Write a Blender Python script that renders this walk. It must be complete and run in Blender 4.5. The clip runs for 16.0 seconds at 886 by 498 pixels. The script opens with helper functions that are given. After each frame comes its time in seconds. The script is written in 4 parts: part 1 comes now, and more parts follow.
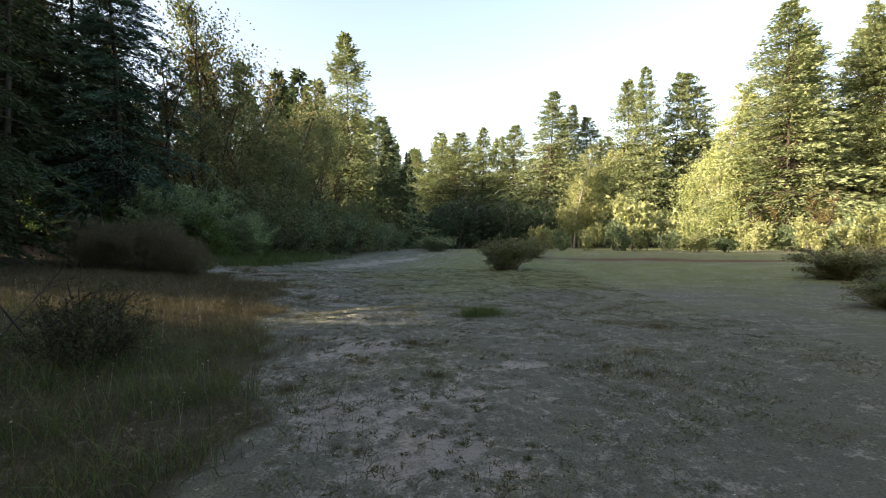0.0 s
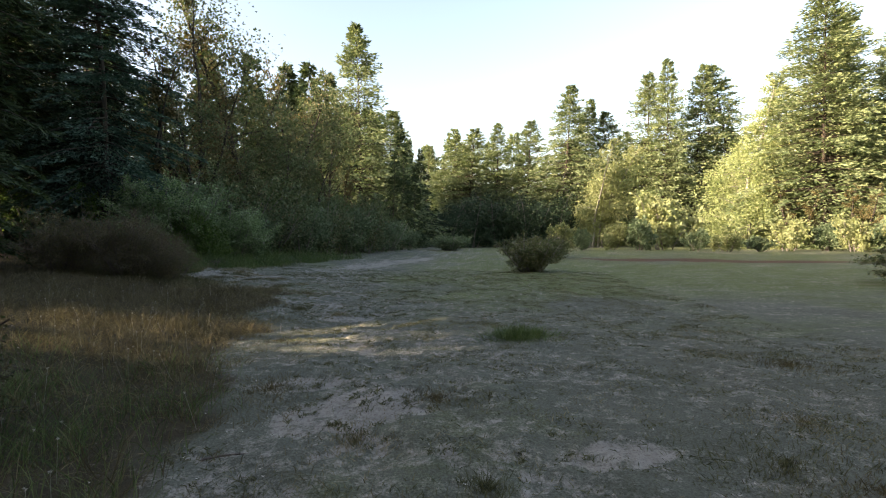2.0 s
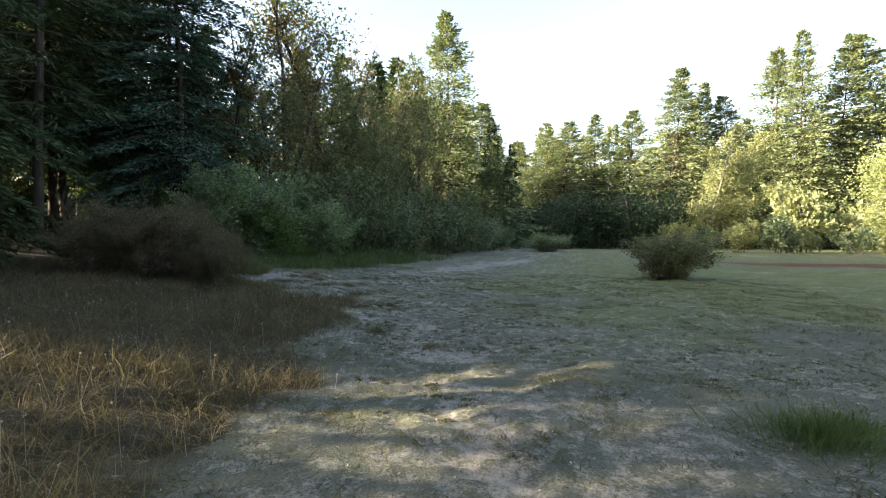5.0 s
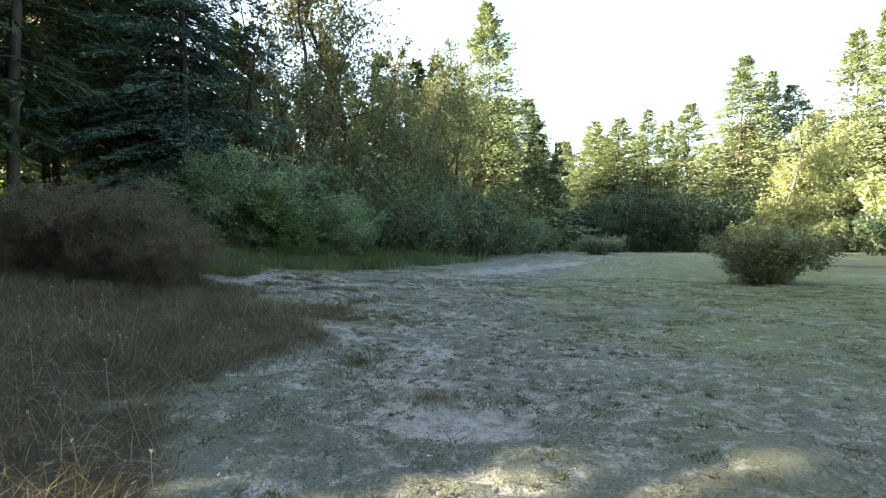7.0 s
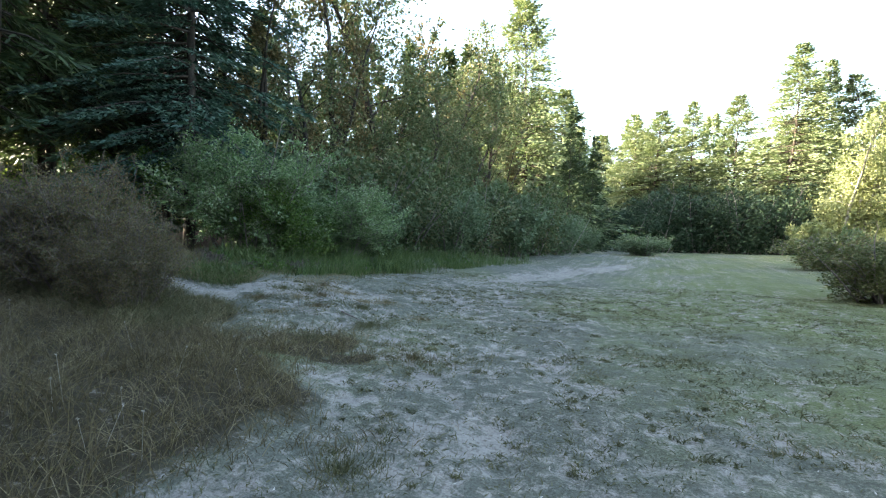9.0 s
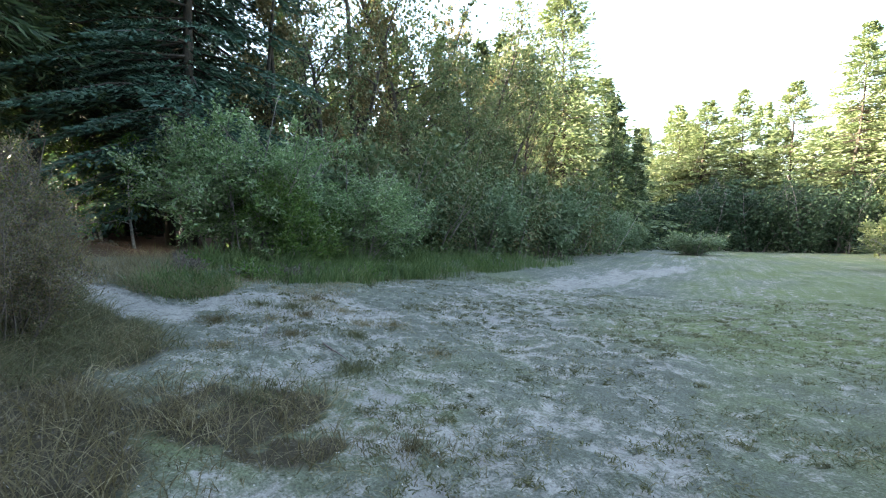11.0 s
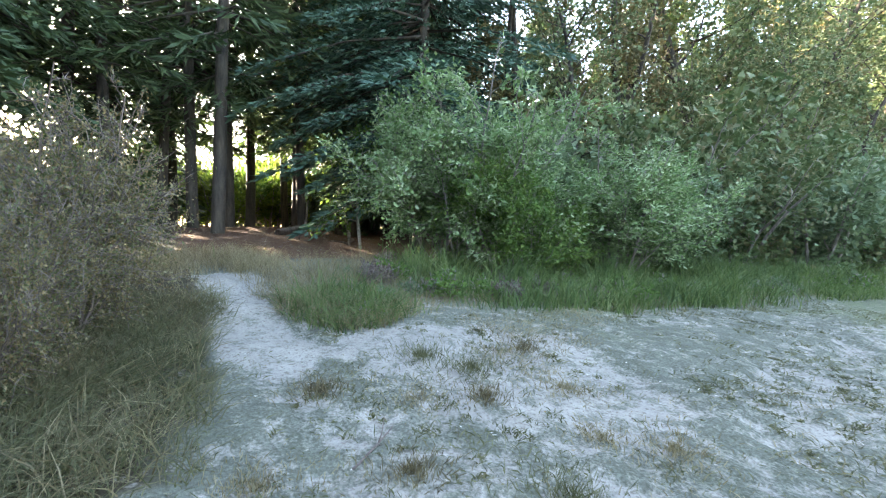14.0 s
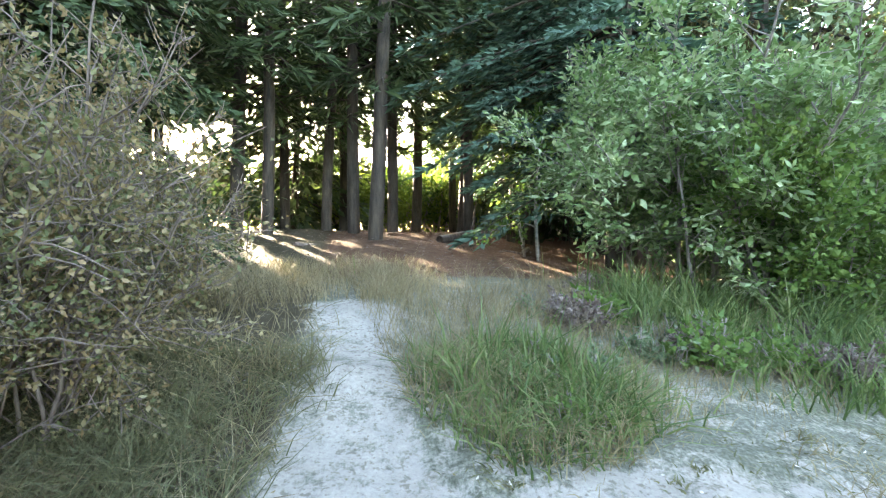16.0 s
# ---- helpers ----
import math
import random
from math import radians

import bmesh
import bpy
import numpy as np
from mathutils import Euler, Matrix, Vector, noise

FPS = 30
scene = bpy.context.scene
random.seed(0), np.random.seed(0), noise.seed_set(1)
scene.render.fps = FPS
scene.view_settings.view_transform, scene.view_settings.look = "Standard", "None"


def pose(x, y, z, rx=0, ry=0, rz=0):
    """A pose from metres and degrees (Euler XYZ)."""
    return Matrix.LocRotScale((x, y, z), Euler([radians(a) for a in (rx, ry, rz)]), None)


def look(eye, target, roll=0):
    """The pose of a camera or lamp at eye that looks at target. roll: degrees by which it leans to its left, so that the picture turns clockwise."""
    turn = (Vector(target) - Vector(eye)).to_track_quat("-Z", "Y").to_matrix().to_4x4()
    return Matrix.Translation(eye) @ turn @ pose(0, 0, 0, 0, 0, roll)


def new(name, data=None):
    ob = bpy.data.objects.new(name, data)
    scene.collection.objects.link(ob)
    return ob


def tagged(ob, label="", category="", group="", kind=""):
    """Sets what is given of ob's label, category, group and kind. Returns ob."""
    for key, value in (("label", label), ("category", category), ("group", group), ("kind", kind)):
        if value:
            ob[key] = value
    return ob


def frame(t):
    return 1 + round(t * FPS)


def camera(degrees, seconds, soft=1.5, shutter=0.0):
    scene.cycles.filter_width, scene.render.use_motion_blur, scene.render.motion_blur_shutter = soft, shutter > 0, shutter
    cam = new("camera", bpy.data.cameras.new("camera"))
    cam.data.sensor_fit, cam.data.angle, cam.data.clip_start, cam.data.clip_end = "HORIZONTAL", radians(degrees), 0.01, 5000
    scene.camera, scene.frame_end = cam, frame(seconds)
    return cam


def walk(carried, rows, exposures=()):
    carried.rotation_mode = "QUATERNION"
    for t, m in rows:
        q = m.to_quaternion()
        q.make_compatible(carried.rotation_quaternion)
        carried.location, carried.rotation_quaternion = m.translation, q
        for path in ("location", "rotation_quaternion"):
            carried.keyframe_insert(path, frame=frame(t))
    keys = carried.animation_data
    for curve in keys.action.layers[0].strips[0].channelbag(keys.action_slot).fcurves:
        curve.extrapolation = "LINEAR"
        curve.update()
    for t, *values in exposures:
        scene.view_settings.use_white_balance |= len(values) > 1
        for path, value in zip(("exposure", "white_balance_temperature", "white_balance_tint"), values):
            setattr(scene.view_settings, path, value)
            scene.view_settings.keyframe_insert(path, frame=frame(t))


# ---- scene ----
cam = camera(85.6, 16.0, 1.15, 0.1)
PATH = [
    (0, look((1.806, -1.756, 1.784), (1.647, 2.239, 1.662), -0.1)),
    (0.5, look((1.687, -1.061, 1.802), (1.513, 2.933, 1.681), -0.0)),
    (1, look((1.619, -0.420, 1.799), (1.402, 3.573, 1.677), -0.1)),
    (1.5, look((1.517, 0.248, 1.783), (1.280, 4.239, 1.657), -0.1)),
    (2, look((1.404, 0.957, 1.754), (1.144, 4.946, 1.621), -0.1)),
    (2.5, look((1.212, 1.652, 1.740), (0.920, 5.639, 1.610), 0.1)),
    (3, look((0.991, 2.347, 1.733), (0.658, 6.331, 1.610), 0.1)),
    (3.5, look((0.746, 3.055, 1.687), (0.313, 7.030, 1.564), 0.1)),
    (4, look((0.465, 3.736, 1.645), (-0.055, 7.700, 1.516), 0.2)),
    (4.5, look((0.242, 4.465, 1.622), (-0.545, 8.385, 1.496), -0.0)),
    (4.7, look((0.163, 4.728, 1.599), (-0.706, 8.631, 1.471), -0.0)),
    (7, look((-0.410, 8.429, 1.179), (-1.729, 12.205, 1.102), -0.3)),
    (7.5, look((-0.693, 9.065, 1.205), (-2.106, 12.806, 1.127), -0.3)),
    (8, look((-0.877, 9.620, 1.255), (-2.380, 13.326, 1.174), -0.0)),
    (8.5, look((-1.128, 10.145, 1.321), (-2.651, 13.842, 1.208), 0.4)),
    (8.7, look((-1.218, 10.363, 1.340), (-2.746, 14.058, 1.225), 0.5)),
    (10.8, look((-2.151, 12.841, 1.333), (-3.935, 16.419, 1.208), 0.3)),
    (11, look((-2.248, 13.068, 1.331), (-4.048, 16.638, 1.202), 0.3)),
    (11.5, look((-2.478, 13.702, 1.347), (-4.509, 17.145, 1.228), 0.3)),
    (12, look((-2.775, 14.257, 1.365), (-5.036, 17.555, 1.238), 0.4)),
    (12.5, look((-3.077, 14.816, 1.342), (-5.636, 17.887, 1.219), 0.3)),
    (13, look((-3.410, 15.291, 1.314), (-6.246, 18.110, 1.180), 0.5)),
    (13.5, look((-3.831, 15.777, 1.319), (-6.944, 18.286, 1.170), 0.5)),
    (14, look((-4.329, 16.141, 1.336), (-7.702, 18.286, 1.184), 0.5)),
    (14.5, look((-4.930, 16.426, 1.351), (-8.531, 18.160, 1.200), 0.6)),
    (15, look((-5.564, 16.678, 1.371), (-9.323, 18.037, 1.215), 0.7)),
    (15.5, look((-6.233, 16.861, 1.361), (-10.075, 17.965, 1.210), 0.7)),
    (16, look((-6.874, 17.015, 1.404), (-10.779, 17.871, 1.269), 0.8)),
]
# white balance leans cool, as open shade does; the picture brightens on the way into the trees
EXPOSURES = [(0, 2.0, 7700, 16), (4, 2.15, 7500, 15), (7, 2.95, 6950, 9), (11, 3.5, 6750, 10), (13, 4.1, 6800, 12), (15, 4.68, 7280, 13), (16, 4.95, 7450, 12)]
walk(cam, PATH, EXPOSURES)

# ---- daylight ----
SUN_TURN, SUN_HEIGHT = radians(114), radians(16.6)   # left of +y, above the horizon
SUN_WAY = Vector((-math.sin(SUN_TURN) * math.cos(SUN_HEIGHT), math.cos(SUN_TURN) * math.cos(SUN_HEIGHT), math.sin(SUN_HEIGHT)))
world = bpy.data.worlds.new("sky")
scene.world = world
world.use_nodes = True
wn = world.node_tree
sky = wn.nodes.new("ShaderNodeTexSky")
sky.sky_type, sky.sun_disc = "NISHITA", False
sky.sun_elevation, sky.sun_rotation = SUN_HEIGHT, -SUN_TURN
sky.air_density, sky.dust_density, sky.ozone_density = 1.0, 3.2, 1.0
wn.nodes["Background"].inputs["Strength"].default_value = 0.15
wn.links.new(sky.outputs[0], wn.nodes["Background"].inputs["Color"])
lamp = bpy.data.lights.new("sun", "SUN")
lamp.energy, lamp.angle, lamp.color = 5.0, radians(0.55), (1.0, 0.89, 0.71)
sun = new("sun", lamp)
sun.matrix_world = look(SUN_WAY * 100, (0, 0, 0))
tagged(sun, "low evening sun behind the trees", "sun", kind="structure")


# ---- materials ----
def blank(name):
    m = bpy.data.materials.new(name)
    m.use_nodes = True
    t = m.node_tree
    t.nodes.clear()
    return m, t, t.nodes.new("ShaderNodeOutputMaterial")


def ramp(t, source, stops):
    r = t.nodes.new("ShaderNodeValToRGB")
    while len(r.color_ramp.elements) < len(stops):
        r.color_ramp.elements.new(0.5)
    for e, (at, c) in zip(r.color_ramp.elements, stops):
        e.position, e.color = at, (*c, 1)
    t.links.new(source, r.inputs["Fac"])
    return r.outputs["Color"]


def noise_of(t, scale, detail=4, rough=0.6, stretch=None):
    n = t.nodes.new("ShaderNodeTexNoise")
    n.inputs["Scale"].default_value, n.inputs["Detail"].default_value, n.inputs["Roughness"].default_value = scale, detail, rough
    c = t.nodes.new("ShaderNodeTexCoord")
    if stretch:
        k = t.nodes.new("ShaderNodeMapping")
        k.inputs["Scale"].default_value = stretch
        t.links.new(c.outputs["Object"], k.inputs["Vector"])
        t.links.new(k.outputs["Vector"], n.inputs["Vector"])
    else:
        t.links.new(c.outputs["Object"], n.inputs["Vector"])
    return n.outputs["Fac"]


def maths(t, op, a, b=0.5, clamp=False):
    n = t.nodes.new("ShaderNodeMath")
    n.operation, n.use_clamp = op, clamp
    for sock, v in zip(n.inputs, (a, b)):
        if isinstance(v, (int, float)):
            sock.default_value = v
        else:
            t.links.new(v, sock)
    return n.outputs[0]


def mix(t, fac, a, b, mode="MIX"):
    n = t.nodes.new("ShaderNodeMix")
    n.data_type, n.blend_type = "RGBA", mode
    for sock, v in ((n.inputs["Factor"], fac), (n.inputs[6], a), (n.inputs[7], b)):
        if isinstance(v, (int, float)):
            sock.default_value = v
        elif isinstance(v, tuple):
            sock.default_value = (*v, 1)
        else:
            t.links.new(v, sock)
    return n.outputs[2]


def leaf_material(name, colours, through_light=0.35, patch=0.6, rough=0.55, gloss=0.25):
    """Leaves or needles: colour differs leaf by leaf and clump by clump; some light passes through."""
    m, t, out = blank(name)
    island = t.nodes.new("ShaderNodeNewGeometry").outputs["Random Per Island"]
    clump = noise_of(t, patch, 3)
    v = maths(t, "ADD", maths(t, "MULTIPLY", island, 0.55), maths(t, "MULTIPLY", clump, 0.75), False)
    v = maths(t, "SUBTRACT", v, 0.12, True)
    n = len(colours) - 1
    c = ramp(t, v, [(0.1 + 0.8 * i / n, k) for i, k in enumerate(colours)])
    b = t.nodes.new("ShaderNodeBsdfPrincipled")
    b.inputs["Roughness"].default_value, b.inputs["Specular IOR Level"].default_value = rough, gloss
    tr = t.nodes.new("ShaderNodeBsdfTranslucent")
    s = t.nodes.new("ShaderNodeMixShader")
    s.inputs[0].default_value = through_light
    t.links.new(c, b.inputs["Base Color"])
    t.links.new(mix(t, 0.5, c, (0.9, 1.0, 0.4), "MULTIPLY"), tr.inputs["Color"])
    t.links.new(b.outputs[0], s.inputs[1])
    t.links.new(tr.outputs[0], s.inputs[2])
    t.links.new(s.outputs[0], out.inputs["Surface"])
    return m


def bark_material(name, dark, light, scale=9.0, stretch=(1, 1, 0.2), lichen=None):
    m, t, out = blank(name)
    f = noise_of(t, scale, 6, 0.7, stretch)
    c = ramp(t, f, [(0.35, dark), (0.65, light)])
    if lichen:
        c = mix(t, ramp(t, noise_of(t, 2.5, 3), [(0.52, (0, 0, 0)), (0.62, (0.7, 0.7, 0.7))]), c, lichen)
    b = t.nodes.new("ShaderNodeBsdfPrincipled")
    b.inputs["Roughness"].default_value = 0.85
    bump = t.nodes.new("ShaderNodeBump")
    bump.inputs["Strength"].default_value, bump.inputs["Distance"].default_value = 0.7, 0.03
    t.links.new(f, bump.inputs["Height"])
    t.links.new(c, b.inputs["Base Color"])
    t.links.new(bump.outputs[0], b.inputs["Normal"])
    t.links.new(b.outputs[0], out.inputs["Surface"])
    return m


def ground_material():
    """Sand, dry turf, green turf and needle litter, laid out by the ground's own zones and broken up by grain."""
    m, t, out = blank("ground_cover")

    def zone(name):
        a = t.nodes.new("ShaderNodeAttribute")
        a.attribute_name = name
        return a.outputs["Fac"]

    grain, fine, wide = noise_of(t, 45, 5, 0.7), noise_of(t, 7, 5, 0.7), noise_of(t, 1.3, 4)
    sand_c = mix(t, 0.5, ramp(t, grain, [(0.3, (0.15, 0.138, 0.115)), (0.7, (0.36, 0.338, 0.295))]), ramp(t, fine, [(0.3, (0.19, 0.176, 0.15)), (0.65, (0.4, 0.376, 0.33))]))
    dry_c = mix(t, 0.45, ramp(t, grain, [(0.3, (0.035, 0.032, 0.022)), (0.68, (0.2, 0.21, 0.172))]), ramp(t, wide, [(0.35, (0.078, 0.088, 0.06)), (0.65, (0.135, 0.14, 0.108))]))
    green_c = mix(t, 0.4, ramp(t, grain, [(0.3, (0.025, 0.032, 0.012)), (0.7, (0.22, 0.25, 0.115))]), ramp(t, wide, [(0.35, (0.07, 0.09, 0.034)), (0.65, (0.145, 0.165, 0.075))]))
    litter_c = mix(t, 0.5, ramp(t, grain, [(0.3, (0.035, 0.02, 0.013)), (0.7, (0.15, 0.085, 0.055))]), ramp(t, fine, [(0.35, (0.05, 0.028, 0.018)), (0.65, (0.16, 0.095, 0.062))]))

    def cut(z, soft, bite):
        v = maths(t, "ADD", z, maths(t, "MULTIPLY", maths(t, "SUBTRACT", fine, 0.5), bite))
        v = maths(t, "ADD", v, maths(t, "MULTIPLY", maths(t, "SUBTRACT", grain, 0.5), bite * 0.5))
        return maths(t, "DIVIDE", maths(t, "SUBTRACT", v, 0.5 - soft / 2), soft, True)

    sand_c = mix(t, ramp(t, wide, [(0.35, (0.55, 0.55, 0.55)), (0.6, (0, 0, 0))]), sand_c, (0.2, 0.192, 0.172))
    # dark specks: clods, and the shadowed edges of clumps put into the colour
    specks = ramp(t, noise_of(t, 26, 3, 0.6), [(0.56, (0, 0, 0)), (0.66, (0.8, 0.8, 0.8))])
    sand_c = mix(t, specks, sand_c, (0.13, 0.115, 0.09))
    c = mix(t, cut(zone("green"), 0.7, 1.2), dry_c, green_c)
    c = mix(t, cut(zone("litter"), 0.3, 0.8), c, litter_c)
    # thatch below the tall grass, darkened for the shade between the blades
    shaded_thatch_c = mix(t, 0.5, ramp(t, grain, [(0.3, (0.02, 0.017, 0.011)), (0.7, (0.1, 0.08, 0.05))]), ramp(t, fine, [(0.3, (0.025, 0.025, 0.014)), (0.7, (0.08, 0.066, 0.042))]))
    c = mix(t, cut(zone("tall"), 0.5, 0.9), c, shaded_thatch_c)
    s = cut(zone("sand"), 0.5, 2.3)
    c = mix(t, s, c, sand_c)
    b = t.nodes.new("ShaderNodeBsdfPrincipled")
    b.inputs["Roughness"].default_value, b.inputs["Specular IOR Level"].default_value = 0.95, 0.1
    bump = t.nodes.new("ShaderNodeBump")
    bump.inputs["Strength"].default_value, bump.inputs["Distance"].default_value = 0.8, 0.05
    t.links.new(maths(t, "ADD", fine, maths(t, "MULTIPLY", grain, 0.5)), bump.inputs["Height"])
    t.links.new(c, b.inputs["Base Color"])
    t.links.new(bump.outputs[0], b.inputs["Normal"])
    t.links.new(b.outputs[0], out.inputs["Surface"])
    return m


GROUND = ground_material()
SPRUCE = leaf_material("blue_green_needles", [(0.022, 0.05, 0.033), (0.048, 0.095, 0.066), (0.095, 0.16, 0.115)], 0.2, 0.5)
# needle colours carry the light: lightened for sunlit firs, darkened for shaded ones
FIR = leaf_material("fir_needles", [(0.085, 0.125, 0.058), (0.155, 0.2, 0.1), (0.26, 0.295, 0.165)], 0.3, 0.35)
FIR_SHADED = leaf_material("shaded_fir_needles", [(0.02, 0.036, 0.016), (0.045, 0.072, 0.03), (0.085, 0.115, 0.05)], 0.25, 0.4)
BIRCH = leaf_material("yellowing_birch_leaves", [(0.17, 0.23, 0.09), (0.28, 0.33, 0.15), (0.4, 0.43, 0.23)], 0.35, 0.4)
PALE = leaf_material("pale_willow_leaves", [(0.15, 0.185, 0.075), (0.24, 0.27, 0.125), (0.35, 0.36, 0.2)], 0.35, 0.4)
ALDER = leaf_material("alder_leaves", [(0.04, 0.07, 0.03), (0.085, 0.125, 0.055), (0.14, 0.165, 0.08), (0.2, 0.155, 0.085)], 0.24, 0.5)
RUST = leaf_material("turning_leaves", [(0.06, 0.065, 0.028), (0.12, 0.11, 0.05), (0.21, 0.15, 0.075)], 0.3, 0.6)
WILLOW = leaf_material("grey_willow_leaves", [(0.07, 0.13, 0.045), (0.17, 0.26, 0.11), (0.39, 0.45, 0.3)], 0.35, 1.1, 0.5)
BUSH_GREEN = leaf_material("green_shrub_leaves", [(0.045, 0.085, 0.022), (0.09, 0.16, 0.04), (0.16, 0.22, 0.06)], 0.4, 0.9)
BELT_LEAF = leaf_material("dull_green_leaves", [(0.06, 0.095, 0.048), (0.125, 0.175, 0.1), (0.215, 0.265, 0.165)], 0.35, 0.9)
SAGE = leaf_material("dull_sage_leaves", [(0.045, 0.052, 0.024), (0.1, 0.115, 0.05), (0.18, 0.125, 0.065), (0.24, 0.22, 0.125)], 0.3, 1.4)
BRAMBLE = leaf_material("bramble_leaves", [(0.03, 0.045, 0.016), (0.06, 0.085, 0.03), (0.11, 0.075, 0.05)], 0.3, 1.4)
STRAW = leaf_material("straw_grass", [(0.09, 0.07, 0.04), (0.19, 0.155, 0.09), (0.33, 0.28, 0.18)], 0.35, 1.2, 0.6)
GREENGRASS = leaf_material("green_grass", [(0.03, 0.055, 0.018), (0.08, 0.13, 0.042), (0.19, 0.22, 0.095)], 0.35, 1.6, 0.5)
DULLGRASS = leaf_material("dull_turf_grass", [(0.05, 0.055, 0.028), (0.1, 0.105, 0.052), (0.18, 0.165, 0.095)], 0.35, 0.7, 0.6)
BROWNGRASS = leaf_material("brown_grass", [(0.05, 0.042, 0.023), (0.115, 0.094, 0.052), (0.21, 0.172, 0.1)], 0.35, 0.8, 0.6)
BARK = bark_material("grey_brown_bark", (0.015, 0.012, 0.009), (0.07, 0.053, 0.038))
BARK_PALE = bark_material("pale_bark", (0.12, 0.11, 0.09), (0.4, 0.38, 0.33), 6, (1, 1, 2.5))
TWIG = bark_material("grey_twig", (0.1, 0.085, 0.08), (0.3, 0.26, 0.24), 14)
DEADWOOD = bark_material("dead_wood", (0.06, 0.045, 0.038), (0.2, 0.155, 0.13), 12)
STONE = bark_material("sandy_stone", (0.2, 0.19, 0.17), (0.45, 0.43, 0.39), 14, (1, 1, 1))


# ---- the lie of the land ----
def step(a, b, v):
    q = np.clip((v - a) / (b - a), 0, 1)
    return q * q * (3 - 2 * q)


def waves(x, y, size, seed):
    """Smooth waviness between about -1 and 1, without a grid."""
    r = np.random.default_rng(seed)
    total = np.zeros_like(np.asarray(x, float))
    for _ in range(9):
        a, p, k = r.uniform(0, math.tau), r.uniform(0, math.tau), r.uniform(0.6, 1.7) * math.tau / size
        total = total + np.sin(k * (x * math.cos(a) + y * math.sin(a)) + p)
    return total / 4.2


def clumps(x, y, size, seed, octaves=3):
    """Clumpy unevenness between 0 and 1: smooth random lattice values, summed over octaves."""
    total, weight = np.zeros(np.shape(x)), 0.0
    for o in range(octaves):
        table = np.random.default_rng(seed * 17 + o).uniform(0, 1, (256, 256))
        c, s, k = math.cos(0.7 * o + seed), math.sin(0.7 * o + seed), 2.0 ** o / size
        u, v = (x * c - y * s) * k, (x * s + y * c) * k
        i, j = np.floor(u).astype(int), np.floor(v).astype(int)
        a, b = u - i, v - j
        a, b = a * a * (3 - 2 * a), b * b * (3 - 2 * b)
        row = lambda p, q: table[p % 256, q % 256]
        value = (row(i, j) * (1 - a) + row(i + 1, j) * a) * (1 - b) + (row(i, j + 1) * (1 - a) + row(i + 1, j + 1) * a) * b
        total, weight = total + value * 0.6 ** o, weight + 0.6 ** o
    return np.clip(0.5 + (total / weight - 0.5) * 1.5, 0, 1)


def height(x, y):
    """The ground's height: it dips along the clearing and rises to the wood at the west side."""
    x, y = np.asarray(x, float), np.asarray(y, float)
    rise = np.minimum(np.logaddexp(0, (-x - 3.0) * 3) / 3 * 0.105 * (1 - 0.35 * step(19, 24, y)), 1.7)
    low = -0.3 * step(5, 14, y) - 1.1 * step(40, 130, y)
    humps = 0.028 * waves(x, y, 1.7, 3) + 0.035 * waves(x, y, 5.0, 4)
    lip = 0.06 * np.exp(-((x + 8.3) ** 2 + (y - 18.6) ** 2) / 0.8) + 0.10 * np.exp(-((x + 11.6) ** 2 + (y - 17.4) ** 2) / 0.5)
    return low + rise + lip + humps * step(130, 60, np.hypot(x, y))


def from_line(x, y, line):
    """The distance of places from a line of points."""
    best = np.full(np.shape(x), 1e9)
    for (ax, ay), (bx, by) in zip(line, line[1:]):
        dx, dy = bx - ax, by - ay
        k = np.clip(((x - ax) * dx + (y - ay) * dy) / (dx * dx + dy * dy), 0, 1)
        best = np.minimum(best, np.hypot(x - ax - k * dx, y - ay - k * dy))
    return best


def blob(x, y, cx, cy, rx, ry, turn=0.0):
    c, s = math.cos(radians(turn)), math.sin(radians(turn))
    u, v = ((x - cx) * c + (y - cy) * s) / rx, (-(x - cx) * s + (y - cy) * c) / ry
    return step(1.25, 0.75, np.hypot(u, v))


TRAIL = [(1.2, -6), (1.3, 2), (1.1, 5), (0.2, 8), (-1.3, 11), (-2.7, 13.5), (-3.2, 17), (-3.6, 24), (-4.3, 31), (-3.6, 38), (-1, 52), (3, 80), (6, 120)]
SPUR = [(-2.7, 13.5), (-4.6, 16.6), (-6.8, 18.0), (-8.1, 17.4), (-8.9, 17.1), (-9.9, 16.93), (-10.8, 16.95), (-11.35, 17.05)]


def west_edge(y):
    """Where the tall grass on the west side ends."""
    return np.interp(y, [-6, 2, 4.3, 6, 8.6, 10, 11.3, 13.3, 14.3, 14.9, 15.4, 16.0, 16.6, 16.8], [0.2, 0.0, -0.7, -1.6, -2.6, -2.8, -3.5, -3.9, -4.1, -4.9, -6.0, -6.8, -7.8, -9.4])


